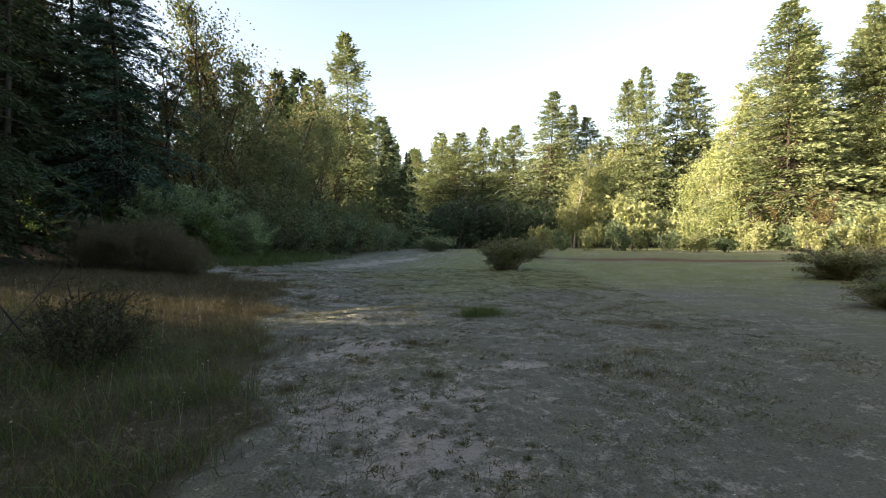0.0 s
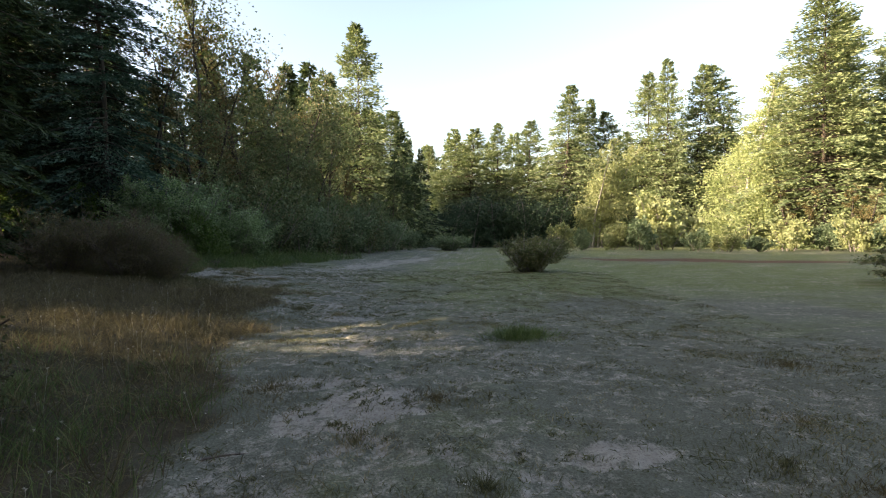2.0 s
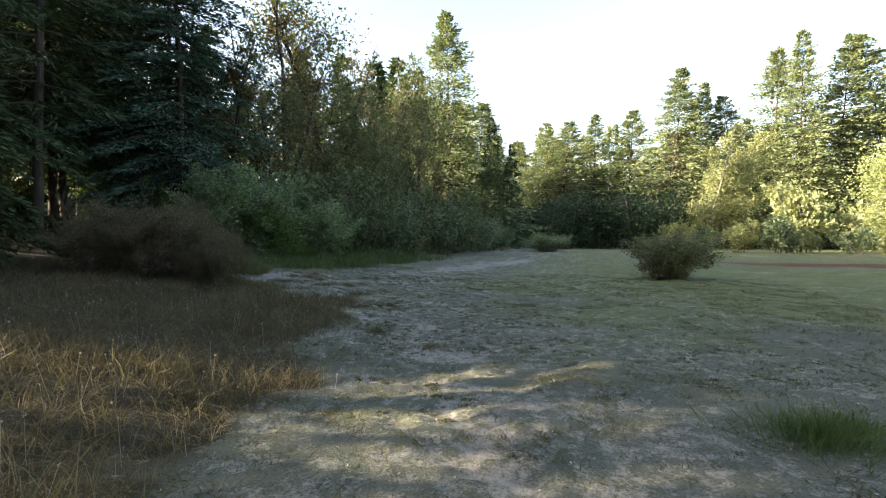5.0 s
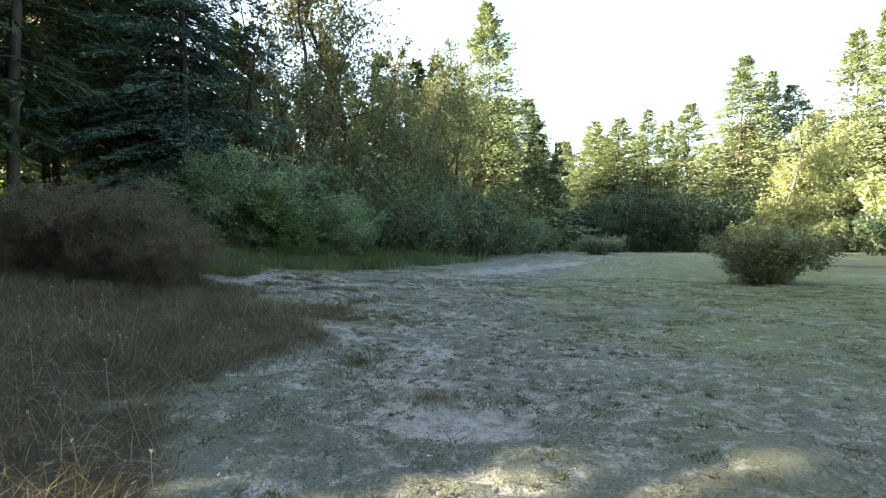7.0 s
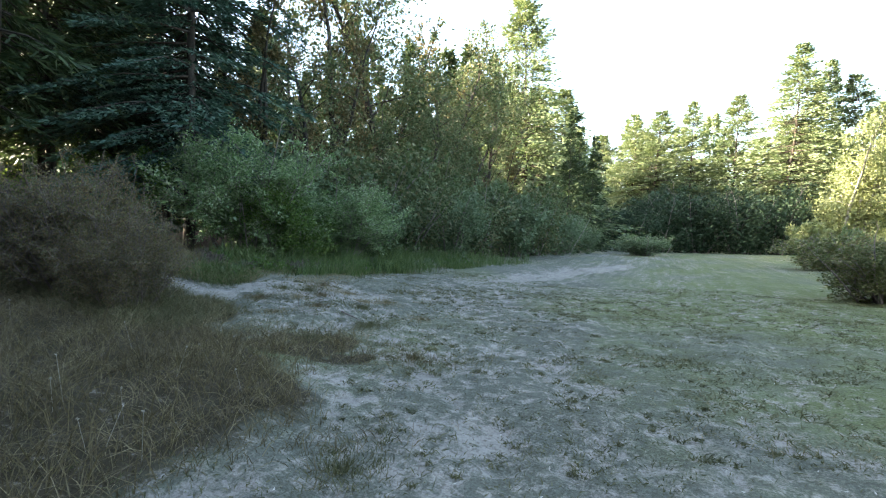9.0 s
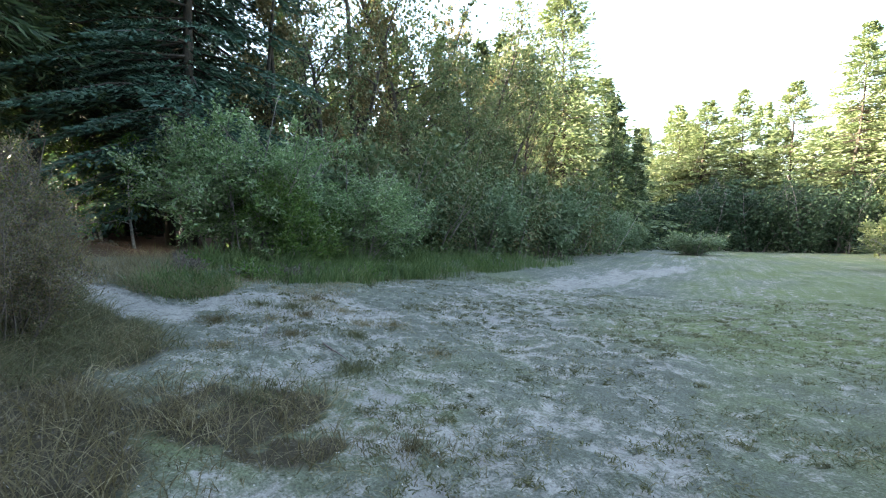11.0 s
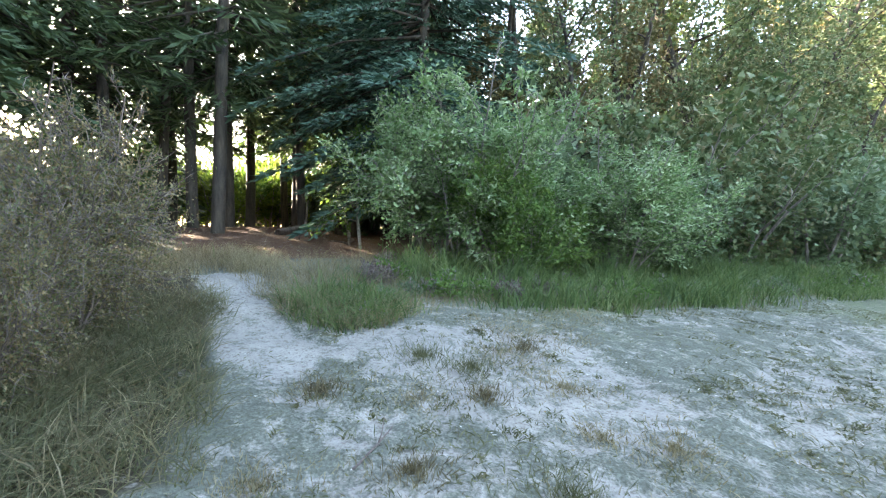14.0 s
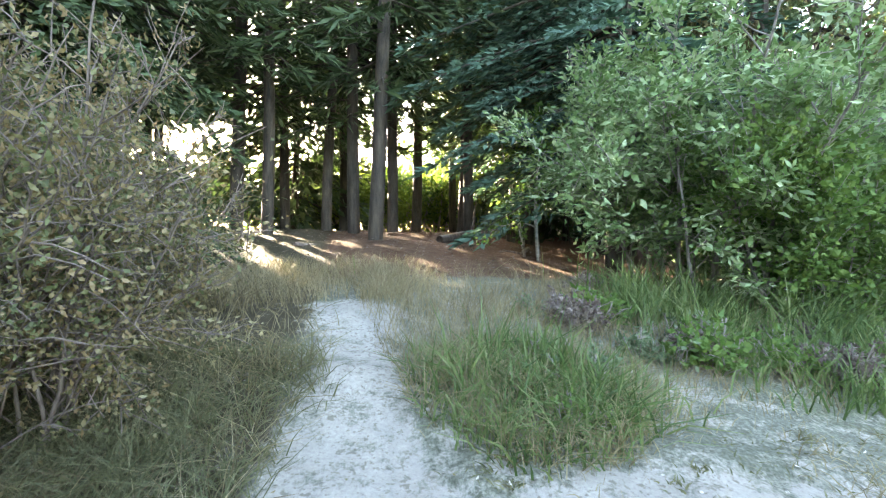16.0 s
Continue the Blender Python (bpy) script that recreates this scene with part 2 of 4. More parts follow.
def zones(x, y):
    """How sandy, green, littered and dry-grassed the ground is, 0 to 1."""
    wob = 1.6 * clumps(x, y, 1.5, 11) - 0.8
    wob2 = 2.0 * clumps(x, y, 0.42, 12) - 1.0
    wob3 = 2.0 * clumps(x, y, 0.17, 15, 2) - 1.0
    d1, d2 = from_line(x, y, TRAIL), from_line(x, y, SPUR)
    sand = 0.5 * step(2.3, 0.5, d1 + 0.5 * wob)
    sand = np.maximum(sand, 0.62 * blob(x, y, -3.0, 14.6, 2.0, 3.2, 15) - 0.05)
    sand = np.maximum(sand, 1.0 * step(0.62, 0.36, d2 + 0.12 * wob2 - 0.1 * step(-10, -11, x)) * step(-7.4, -8.6, x))
    sand = np.maximum(sand, 0.6 * step(2.0, 0.6, d2 + 0.3 * wob) * step(-8.0, -6.5, x))
    sand = np.maximum(sand, 0.82 * blob(x, y, -7.4, 18.8, 1.5, 1.2, 20))
    sand = np.maximum(sand, 0.95 * blob(x, y, -8.3, 18.5, 1.0, 0.45, 60))
    sand = np.maximum(sand, 0.95 * step(1.3, 0.3, from_line(x, y, [(-5.6, 26), (-4.6, 30), (-3.9, 34), (-2.2, 39)]) + 0.5 * wob))
    for cx, cy, cr in ((1.69, 3.65, 0.3), (1.45, 2.1, 0.4), (0.7, 3.0, 0.5), (1.0, 0.9, 0.4), (2.6, 4.8, 0.3), (0.3, 5.6, 0.6), (-2.4, 12.9, 0.4), (-2.7, 14.4, 0.4), (-1.6, 12.1, 0.5), (-4.1, 12.6, 0.35), (-0.6, 6.4, 0.35)):
        sand = np.maximum(sand, 0.85 * blob(x, y, cx, cy, cr * 1.6, cr * 0.9, 20))
    sand = np.maximum(sand, 0.62 * blob(x, y, -5.6, 23.0, 1.6, 4.5, 10))
    sand = np.maximum(sand, 0.4 * blob(x, y, 4.2, 12.6, 1.4, 0.5))
    sand = np.maximum(sand, 0.5 * blob(x, y, 7.0, 26.0, 1.5, 0.8))
    bare = blob(x, y, -7.6, 18.7, 1.2, 0.8, 20) + step(0.8, 0.4, d2) * step(-7.8, -8.8, x)
    sand = np.clip(sand - 0.13 + (0.17 * wob2 + 0.3 * wob3 + 0.24 * clumps(x, y, 1.1, 13) - 0.12) * (sand > 0.1) * (1 - 0.6 * np.minimum(bare, 1)), 0, 1)
    # tall brown grass on the near west side, with its edge along the trail
    edge = west_edge(y)
    tall = step(0.3, -0.55, x - edge + 0.75 * wob + 0.2 * wob2) * step(17.0, 16.5, y + 0.2 * wob2)
    tall = tall * (1 - (0.35 + 0.35 * step(7, 11, y)) * step(0.5, 0.7, clumps(x, y, 1.0, 16)) * step(-2.2, -0.3, x - edge))
    tall = np.maximum(tall, blob(x, y, -5.1, 15.65, 1.15, 0.6, 10) * step(0.2, 0.4, clumps(x, y, 0.5, 17)))
    # the strip round (14, 25) is greener turf that also stands for sun patches
    green = 0.22 + 0.5 * step(11, 24, y) * step(-4, 0, x) + 0.3 * waves(x, y, 9.0, 21) + 0.3 * wob + 0.2 * wob2 + 0.5 * blob(x, y, 14, 25, 14, 6) + 0.2 * blob(x, y, 1.5, 24, 5, 10) - 0.25 * blob(x, y, 2, 3, 6, 7)
    litter = step(-12.6, -14.2, x + 0.3 * wob) * step(6, 10, y)
    litter = np.maximum(litter, step(-11.5, -13.5, x + 0.4 * wob) * step(24, 26, y))
    litter = np.maximum(litter, 0.75 * blob(x, y, 19, 37, 11, 2.2, -8))
    sand = np.maximum(sand, 0.27 - 0.1 * step(0.5, 4, x) + 0.12 * wob2 + 0.22 * wob3 + 0.3 * (clumps(x, y, 1.8, 14) - 0.5)) * (1 - litter)
    return {"sand": np.clip(sand, 0, 1) * (1 - tall), "green": np.clip(green, 0, 1), "litter": litter, "tall": tall}


# ---- building blocks ----
def mesh_of(name, verts, faces, material, smooth=False, attributes=None):
    """A mesh from arrays: faces all of one length."""
    verts, faces = np.asarray(verts, np.float32), np.asarray(faces, np.int32)
    me = bpy.data.meshes.new(name)
    n = faces.shape[1]
    me.vertices.add(len(verts))
    me.vertices.foreach_set("co", verts.ravel())
    me.loops.add(faces.size)
    me.loops.foreach_set("vertex_index", faces.ravel())
    me.polygons.add(len(faces))
    me.polygons.foreach_set("loop_start", np.arange(0, faces.size, n, dtype=np.int32))
    me.polygons.foreach_set("use_smooth", np.full(len(faces), smooth))
    for key, values in (attributes or {}).items():
        me.attributes.new(key, "FLOAT", "POINT").data.foreach_set("value", np.asarray(values, np.float32))
    me.update(calc_edges=True)
    me.materials.append(material)
    return me


def part(name, mesh, parent, label=""):
    ob = new(name, mesh)
    ob.parent = parent
    return tagged(ob, label)


def unit(v):
    return v / np.maximum(np.linalg.norm(v, axis=-1, keepdims=True), 1e-9)


def leaves(at, way, long, wide, rng, droop=0.0, flat=0.6):
    """Leaf blades as bent four-sided pieces: from places, ways, lengths and widths."""
    n = len(at)
    way = unit(way + np.array([0, 0, -droop]))
    side = unit(np.cross(way, unit(rng.normal(size=(n, 3)) * (1 - flat) + np.array([0, 0, 1.0]) * flat)))
    up = np.cross(side, way)
    long, wide = np.broadcast_to(long, n)[:, None], np.broadcast_to(wide, n)[:, None]
    mid = at + way * long * 0.45 - up * wide * 0.25
    v = np.stack([mid + side * wide * 0.5, at + way * long, mid - side * wide * 0.5, at], 1)
    return v.reshape(-1, 3)


def quads(n):
    return np.arange(4 * n).reshape(n, 4)


def tubes(paths, radii, sides=5):
    """Tapered tubes along paths (lists of points), as arrays of four-sided faces."""
    verts, faces, base = [], [], 0
    ring = np.linspace(0, math.tau, sides, endpoint=False)
    for path, rad in zip(paths, radii):
        path = np.asarray(path, float)
        k = len(path)
        along = unit(np.gradient(path, axis=0))
        a = unit(np.cross(along, np.array([0.31, 0.17, 0.93]) if abs(along[0][2]) < 0.8 else np.array([0.9, 0.3, 0.1])))
        b = np.cross(along, a)
        rr = np.interp(np.linspace(0, 1, k), np.linspace(0, 1, len(rad)), rad)[:, None, None]
        pts = path[:, None] + rr * (np.cos(ring)[None, :, None] * a[:, None] + np.sin(ring)[None, :, None] * b[:, None])
        verts.append(pts.reshape(-1, 3))
        i = base + np.arange(k - 1)[:, None] * sides + np.arange(sides)[None]
        j = base + np.arange(k - 1)[:, None] * sides + (np.arange(sides)[None] + 1) % sides
        faces.append(np.stack([i, j, j + sides, i + sides], -1).reshape(-1, 4))
        base += k * sides
    return np.concatenate(verts), np.concatenate(faces)


def bend(start, way, long, rng, sag=0.0, wander=0.12, n=6):
    """A crooked line from start along way that sags."""
    pts, p, w = [np.array(start, float)], np.array(start, float), unit(np.array(way, float))
    for _ in range(n):
        w = unit(w + rng.normal(size=3) * wander + np.array([0, 0, -sag]))
        p = p + w * long / n
        pts.append(p)
    return np.array(pts)


def grow_conifer(name, seed, h, r, bare, needles, branches, sprays, long, wide, sag=0.5, gaps=0.25, lean=0.0):
    """A conifer's trunk and crown: whorls of sagging boughs hung with flat sprays."""
    rng = np.random.default_rng(seed)
    trunk = bend((0, 0, -0.3), (lean, 0.02, 1), h + 0.3, rng, 0, 0.015, 12)
    paths, radii = [trunk], [[0.0046 * h + 0.06, 0.0046 * h + 0.02, 0.0024 * h, 0.015]]
    z = bare + (h - bare) * np.sort(rng.uniform(0, 1, branches) ** 0.9)
    turn = rng.uniform(0, math.tau, branches)
    k = (z - bare) / (h - bare)
    span = r * ((1 - k) ** (0.75 if wide < 0.15 else 0.85) * np.minimum(1, 0.65 + 2.2 * k) + 0.04) * rng.uniform(1 - gaps * 1.6, 1.12, branches)
    stem = np.stack([np.interp(z, trunk[:, 2], trunk[:, i]) for i in (0, 1)], 1)
    out = np.stack([np.cos(turn), np.sin(turn)], 1)
    lift = np.interp(k, [0, 0.6, 1], [-0.15, 0.1, 0.9])
    for i in range(0, branches, 4 if wide > 0.25 else 1):
        f = np.linspace(0, 0.92, 3)[:, None]
        p = np.concatenate([stem[i] + out[i] * span[i] * f, z[i] + span[i] * (lift[i] * f - sag * 0.55 * f ** 1.6)], 1)
        paths.append(p)
        radii.append([0.012 + 0.012 * span[i], 0.005])
    tv, tf = tubes(paths[:1], radii[:1], 8)
    bv, bf = tubes(paths[1:], radii[1:], 3)
    tv, tf = np.concatenate([tv, bv]), np.concatenate([tf, bf + len(tv)])
    b = np.repeat(np.arange(branches), sprays)
    k = np.clip(k, 0, 1)
    keep = rng.uniform(0, 1, len(b)) < 0.35 + 0.65 * (span[b] / r)
    b = b[keep]
    f = rng.uniform(0.08, 1.0, len(b)) ** 0.75
    side = rng.uniform(-1, 1, len(b)) * (1 - f * 0.75) * 0.42 * span[b]
    across = np.stack([-out[b, 1], out[b, 0]], 1)
    at = np.concatenate([stem[b] + out[b] * (span[b] * f)[:, None] + across * side[:, None],
                         (z[b] + span[b] * (lift[b] * f - sag * 0.55 * f ** 1.6) - 0.35 * np.abs(side) * sag - rng.uniform(0, 0.25 if wide < 0.15 else 1.4, len(b)) * long * (1 - 0.7 * k[b]))[:, None]], 1)
    way = np.concatenate([out[b] * rng.uniform(0.4, 1.2, len(b))[:, None] + across * (np.sign(side) * rng.uniform(0.1, 1.0, len(b)))[:, None], rng.uniform(-0.8, 0.35, (len(b), 1)) - sag * 0.3 + 0.6 * k[b][:, None]], 1)
    lv = leaves(at, way, long * (1 - 0.4 * k[b]) * rng.uniform(0.6, 1.3, len(b)), wide * (1 - 0.35 * k[b]) * rng.uniform(0.7, 1.3, len(b)), rng, 0.1, 0.3)
    return mesh_of(name + "_trunk", tv, tf, BARK, True), mesh_of(name + "_crown", lv, quads(len(b)), needles)


def grow_leafy(name, seed, h, r, foliage, n, long, wide, bark=None, stems=1, limbs=22, twigs=7, low=0.25, clump=0.3, sag=0.03, rise=0.8, droop=0.2, spread=0.25, thick=0.014, top=0.55, cone=False, fine=True):
    """A leafy tree or shrub: stems, limbs and twigs with leaves set along the twigs."""
    rng = np.random.default_rng(seed)
    paths, radii, tips = [], [], []
    for s in range(stems):
        a = rng.uniform(0, math.tau)
        tilt = 0.04 if stems == 1 else rng.uniform(0.1, 1.0) * r / h * 0.9
        hs = h * (1 if stems == 1 else rng.uniform(0.62, 1.0)) * math.sqrt(1 / (1 + tilt * tilt * 0.6))
        base = (0, 0, -0.15) if stems == 1 else (math.cos(a) * rng.uniform(0, spread) * r, math.sin(a) * rng.uniform(0, spread) * r, -0.15)
        stem = bend(base, (math.cos(a) * tilt, math.sin(a) * tilt, 1), hs * 0.97, rng, sag * 0.5, 0.07, 9)
        paths.append(stem)
        radii.append([thick * hs + 0.006, thick * 0.6 * hs, 0.006])
        for q in range(limbs):
            f = low + (0.98 - low) * (q + rng.uniform(0, 1)) / limbs
            p = np.array([np.interp(f, np.linspace(0, 1, 10), stem[:, i]) for i in range(3)])
            b = rng.uniform(0, math.tau)
            e = (f - low) / (1 - low)
            size = (r if stems == 1 else r * 0.5) * (0.45 + 0.75 * math.sin(math.pi * min(1, 0.15 + e * top * 1.5))) * (1 - 0.62 * e ** 2) * rng.uniform(0.6, 1.1)
            if cone:
                size = r * (1.02 - e) ** 0.9 * rng.uniform(0.55, 1.1) + 0.05 * r
            limb = bend(p, (math.cos(b), math.sin(b), rise * rng.uniform(0.5, 1.4) + 0.5 * e), size, rng, sag, 0.16, 5)
            paths.append(limb)
            radii.append([thick * 0.28 * hs * (1.1 - 0.7 * e) + 0.003, 0.003])
            for w in range(twigs):
                g = rng.uniform(0.25, 1.0)
                p2 = np.array([np.interp(g, np.linspace(0, 1, 6), limb[:, i]) for i in range(3)])
                twig = bend(p2, rng.normal(size=3) * 0.8 + unit(limb[-1] - limb[0]) + np.array([0, 0, 0.25]), size * rng.uniform(0.25, 0.55), rng, sag * 2, 0.2, 3)
                tips.append(twig)
                if fine:
                    paths.append(twig)
                    radii.append([0.0035 + 0.0006 * hs, 0.002])
    tv, tf = tubes(paths, radii, 3)
    tips = np.array(tips)
    span = np.linalg.norm(tips[:, 3] - tips[:, 0], axis=1)
    pick = rng.choice(len(tips), n, p=span ** 1.5 / np.sum(span ** 1.5))
    f = rng.uniform(0, 3, n)
    i = np.minimum(f.astype(int), 2)
    f = (f - i)[:, None]
    at = tips[pick, i] * (1 - f) + tips[pick, i + 1] * f
    at = at + rng.normal(size=(n, 3)) * clump * np.linalg.norm(tips[pick, 3] - tips[pick, 0], axis=1)[:, None] * 0.6
    at[:, 2] = np.maximum(at[:, 2], 0.05)
    way = rng.normal(size=(n, 3)) * 0.75 + unit(tips[pick, 3] - tips[pick, 0])
    lv = leaves(at, way, long * rng.uniform(0.6, 1.3, n), wide * rng.uniform(0.7, 1.3, n), rng, droop, 0.5)
    return mesh_of(name + "_stems", tv, tf, bark or BARK, True), mesh_of(name + "_leaves", lv, quads(n), foliage)


def plant(name, meshes, x, y, size=1.0, turn=0.0, label="", category="", group="", wide=None):
    """Stands a plant on the ground: one thing with its trunk and crown."""
    ob = new(name)
    ob.location = (x, y, float(height(x, y)) - 0.02)
    ob.rotation_euler = (0, 0, turn)
    ob.scale = (wide or size, wide or size, size)
    names = ("branchwork", "foliage") if category == "shrub" else ("trunk", "crown")
    for n, me in zip(names, meshes):
        part(n, me, ob)
    return tagged(ob, label, category, group)


def blades(name, seed, xs, ys, tall, wide, material, lean=0.35, label="", category="grass", parent=None, origin=(0, 0)):
    """A sward of single grass blades, as one object."""
    rng = np.random.default_rng(seed)
    n = len(xs)
    at = np.stack([xs, ys, height(xs, ys) - 0.015], 1)
    way = np.concatenate([rng.normal(size=(n, 2)) * lean, np.ones((n, 1))], 1)
    way = unit(way)
    tall = np.broadcast_to(tall, n) * rng.uniform(0.55, 1.25, n)
    side = unit(np.cross(way, rng.normal(size=(n, 3))))
    wide = np.broadcast_to(wide, n)[:, None] * rng.uniform(0.7, 1.3, (n, 1))
    tip = at + way * tall[:, None] + np.concatenate([way[:, :2], np.zeros((n, 1))], 1) * (tall * 0.5)[:, None] - np.array([0, 0, 0.12]) * tall[:, None]
    mid = at + way * tall[:, None] * 0.5
    if n > 60000:
        v = np.stack([mid + side * wide * 0.5, tip, mid - side * wide * 0.5, at], 1).reshape(-1, 3)
        f = quads(n)
    else:
        v = np.stack([at - side * wide * 0.5, at + side * wide * 0.5, mid + side * wide * 0.4, mid - side * wide * 0.4, tip + side * wide * 0.06, tip - side * wide * 0.06], 1).reshape(-1, 3)
        i = np.arange(n)[:, None] * 6
        f = np.concatenate([i + np.array([0, 1, 2, 3]), i + np.array([3, 2, 4, 5])])
    ob = new(name, mesh_of(name, v, f, material))
    return tagged(ob, label, category, kind="stuff")


# ---- ground: one sheet to the horizon, finest along the walk ----
def ground_sheet():
    def axis(lo, hi, fine, far):
        core = np.arange(lo, hi + fine / 2, fine)
        d = fine
        a, b = lo, hi
        left, right = [], []
        while b < far or a > -far:
            d *= 1.16
            a, b = a - d, b + d
            left.append(a)
            right.append(b)
        return np.concatenate([left[::-1], core, right])

    gx, gy = axis(-11.5, 5.5, 0.065, 1500), axis(-1, 24, 0.07, 1500)
    x, y = np.meshgrid(gx, gy)
    x, y = x.ravel(), y.ravel()
    z = height(x, y)
    zs = zones(x, y)
    near = step(60, 30, np.hypot(x, y))
    z = z + near * (0.03 * (clumps(x, y, 0.4, 31) - 0.5) - 0.032 * step(0.3, 0.6, zs["sand"]) + 0.016 * (clumps(x, y, 0.15, 32, 1) - 0.5))
    nx, ny = len(gx), len(gy)
    i = (np.arange(ny - 1)[:, None] * nx + np.arange(nx - 1)[None]).ravel()
    faces = np.stack([i, i + 1, i + nx + 1, i + nx], 1)
    me = mesh_of("ground", np.stack([x, y, z], 1), faces, GROUND, True, zs)
    return tagged(new("ground", me), "trampled clearing of pale sand, dry turf and needle litter", "ground", kind="structure")


ground_sheet()

# ---- the wood on the west side: tall bare-trunked conifers ----
WOOD = "conifers of the west wood"
SPRUCES = [grow_conifer("wood_conifer", 40 + i, 21, 3.1, 2.8, FIR_SHADED, 190, 66, 0.42, 0.06, 0.5, 0.45, 0.02 * (i - 1)) for i in range(3)]
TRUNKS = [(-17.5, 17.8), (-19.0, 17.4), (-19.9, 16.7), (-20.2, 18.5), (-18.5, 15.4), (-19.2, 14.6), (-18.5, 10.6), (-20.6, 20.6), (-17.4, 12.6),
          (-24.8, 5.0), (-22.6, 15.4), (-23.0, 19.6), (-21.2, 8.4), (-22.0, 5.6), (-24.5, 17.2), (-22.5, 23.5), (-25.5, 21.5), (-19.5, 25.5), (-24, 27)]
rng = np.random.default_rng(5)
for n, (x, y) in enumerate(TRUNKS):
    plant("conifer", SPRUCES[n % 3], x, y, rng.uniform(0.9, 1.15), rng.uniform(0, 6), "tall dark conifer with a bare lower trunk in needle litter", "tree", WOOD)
EDGE = grow_conifer("edge_conifer", 48, 20, 4.3, 3.7, FIR_SHADED, 240, 120, 0.3, 0.075, 0.65, 0.3)
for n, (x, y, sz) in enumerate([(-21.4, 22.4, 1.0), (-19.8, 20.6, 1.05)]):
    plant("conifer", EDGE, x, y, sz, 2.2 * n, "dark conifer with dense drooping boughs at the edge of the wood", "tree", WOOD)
DENSE = [grow_conifer("dense_conifer", 50 + i, 20, 4.0, (1.9, 0.7)[i], (SPRUCE, FIR_SHADED)[i], 260, 340, 0.21, 0.066, 0.75, 0.25) for i in range(2)]
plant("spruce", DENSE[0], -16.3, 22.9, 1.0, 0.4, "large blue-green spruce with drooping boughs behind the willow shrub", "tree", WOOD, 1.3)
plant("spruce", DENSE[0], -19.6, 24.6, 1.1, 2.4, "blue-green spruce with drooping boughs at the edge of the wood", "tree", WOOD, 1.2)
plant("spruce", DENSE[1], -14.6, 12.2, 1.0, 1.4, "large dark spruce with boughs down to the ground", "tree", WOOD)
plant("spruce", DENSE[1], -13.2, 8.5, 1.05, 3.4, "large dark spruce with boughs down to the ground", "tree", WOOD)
COARSE_FIR = grow_conifer("shade_fir", 75, 24, 4.8, 1.0, FIR_SHADED, 130, 24, 1.5, 0.6, 0.5, 0.2)
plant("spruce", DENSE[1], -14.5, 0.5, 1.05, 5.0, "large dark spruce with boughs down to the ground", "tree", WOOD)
COARSE = grow_conifer("shade_spruce", 57, 20, 4.0, 0.7, FIR_SHADED, 170, 60, 0.6, 0.2, 0.75, 0.3)
# added sun blockers: the crowns trim the light that passes below them
HIGH = grow_conifer("high_conifer", 58, 22, 3.4, 5.9, FIR_SHADED, 260, 46, 0.7, 0.22, 0.4, 0.2)
plant("conifer", HIGH, -18.0, 2.5, 0.95, 0, "dark conifer with a long bare trunk, added to block the sun", "tree", WOOD)
plant("conifer", HIGH, -22.2, 11.9, 0.74, 5, "dark conifer with a long bare trunk, added to block the sun", "tree", WOOD)
plant("conifer", HIGH, -24.2, 11.0, 0.8, 4, "dark conifer with a long bare trunk, added to block the sun", "tree", WOOD)
plant("conifer", HIGH, -22.6, 10.4, 0.74, 1, "dark conifer with a long bare trunk, added to block the sun", "tree", WOOD)
for n, (x, y, sz) in enumerate([(-30.0, 8.0, 1.05), (-31.8, 7.0, 1.1), (-29.0, 9.3, 1.04), (-32.5, 8.6, 1.15)]):
    plant("conifer", HIGH, x, y, sz, n, "dark conifer with a long bare trunk, added to block the sun", "tree", WOOD)
plant("conifer", HIGH, -25.8, 9.4, 0.85, 3, "dark conifer with a long bare trunk, added to block the sun", "tree", WOOD)
plant("conifer", HIGH, -16.9, 3.0, 0.93, 1, "dark conifer with a long bare trunk, added to block the sun", "tree", WOOD)
plant("conifer", HIGH, -19.8, 1.7, 1.1, 3, "dark conifer with a long bare trunk, added to block the sun", "tree", WOOD)
plant("conifer", HIGH, -21.7, 0.9, 1.2, 2, "dark conifer with a long bare trunk, added to block the sun", "tree", WOOD)
for n, (x, y) in enumerate([(-25.6, 15.4), (-24.3, 25.8), (-23.6, 7.9), (-27.5, 24.5), (-30.0, 25.0), (-33.0, 27.5), (-30.5, 30.0), (-35.0, 24.0), (-34.5, 31.5)]):
    plant("spruce", COARSE, x, y, 0.95, 1.9 * n, "dark spruce with boughs down to the ground inside the wood", "tree", WOOD)
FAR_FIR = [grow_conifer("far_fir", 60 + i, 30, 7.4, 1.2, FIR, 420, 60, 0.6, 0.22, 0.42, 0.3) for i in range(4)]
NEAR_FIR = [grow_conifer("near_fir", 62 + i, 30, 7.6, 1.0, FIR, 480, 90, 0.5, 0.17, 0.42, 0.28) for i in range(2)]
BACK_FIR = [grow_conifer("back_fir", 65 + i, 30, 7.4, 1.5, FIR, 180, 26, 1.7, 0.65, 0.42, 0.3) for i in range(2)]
FAR_DARK = [grow_conifer("far_dark_fir", 70 + i, 24, 4.8, 1.0, FIR_SHADED, 190, 34, 0.95, 0.34, 0.5, 0.3) for i in range(2)]
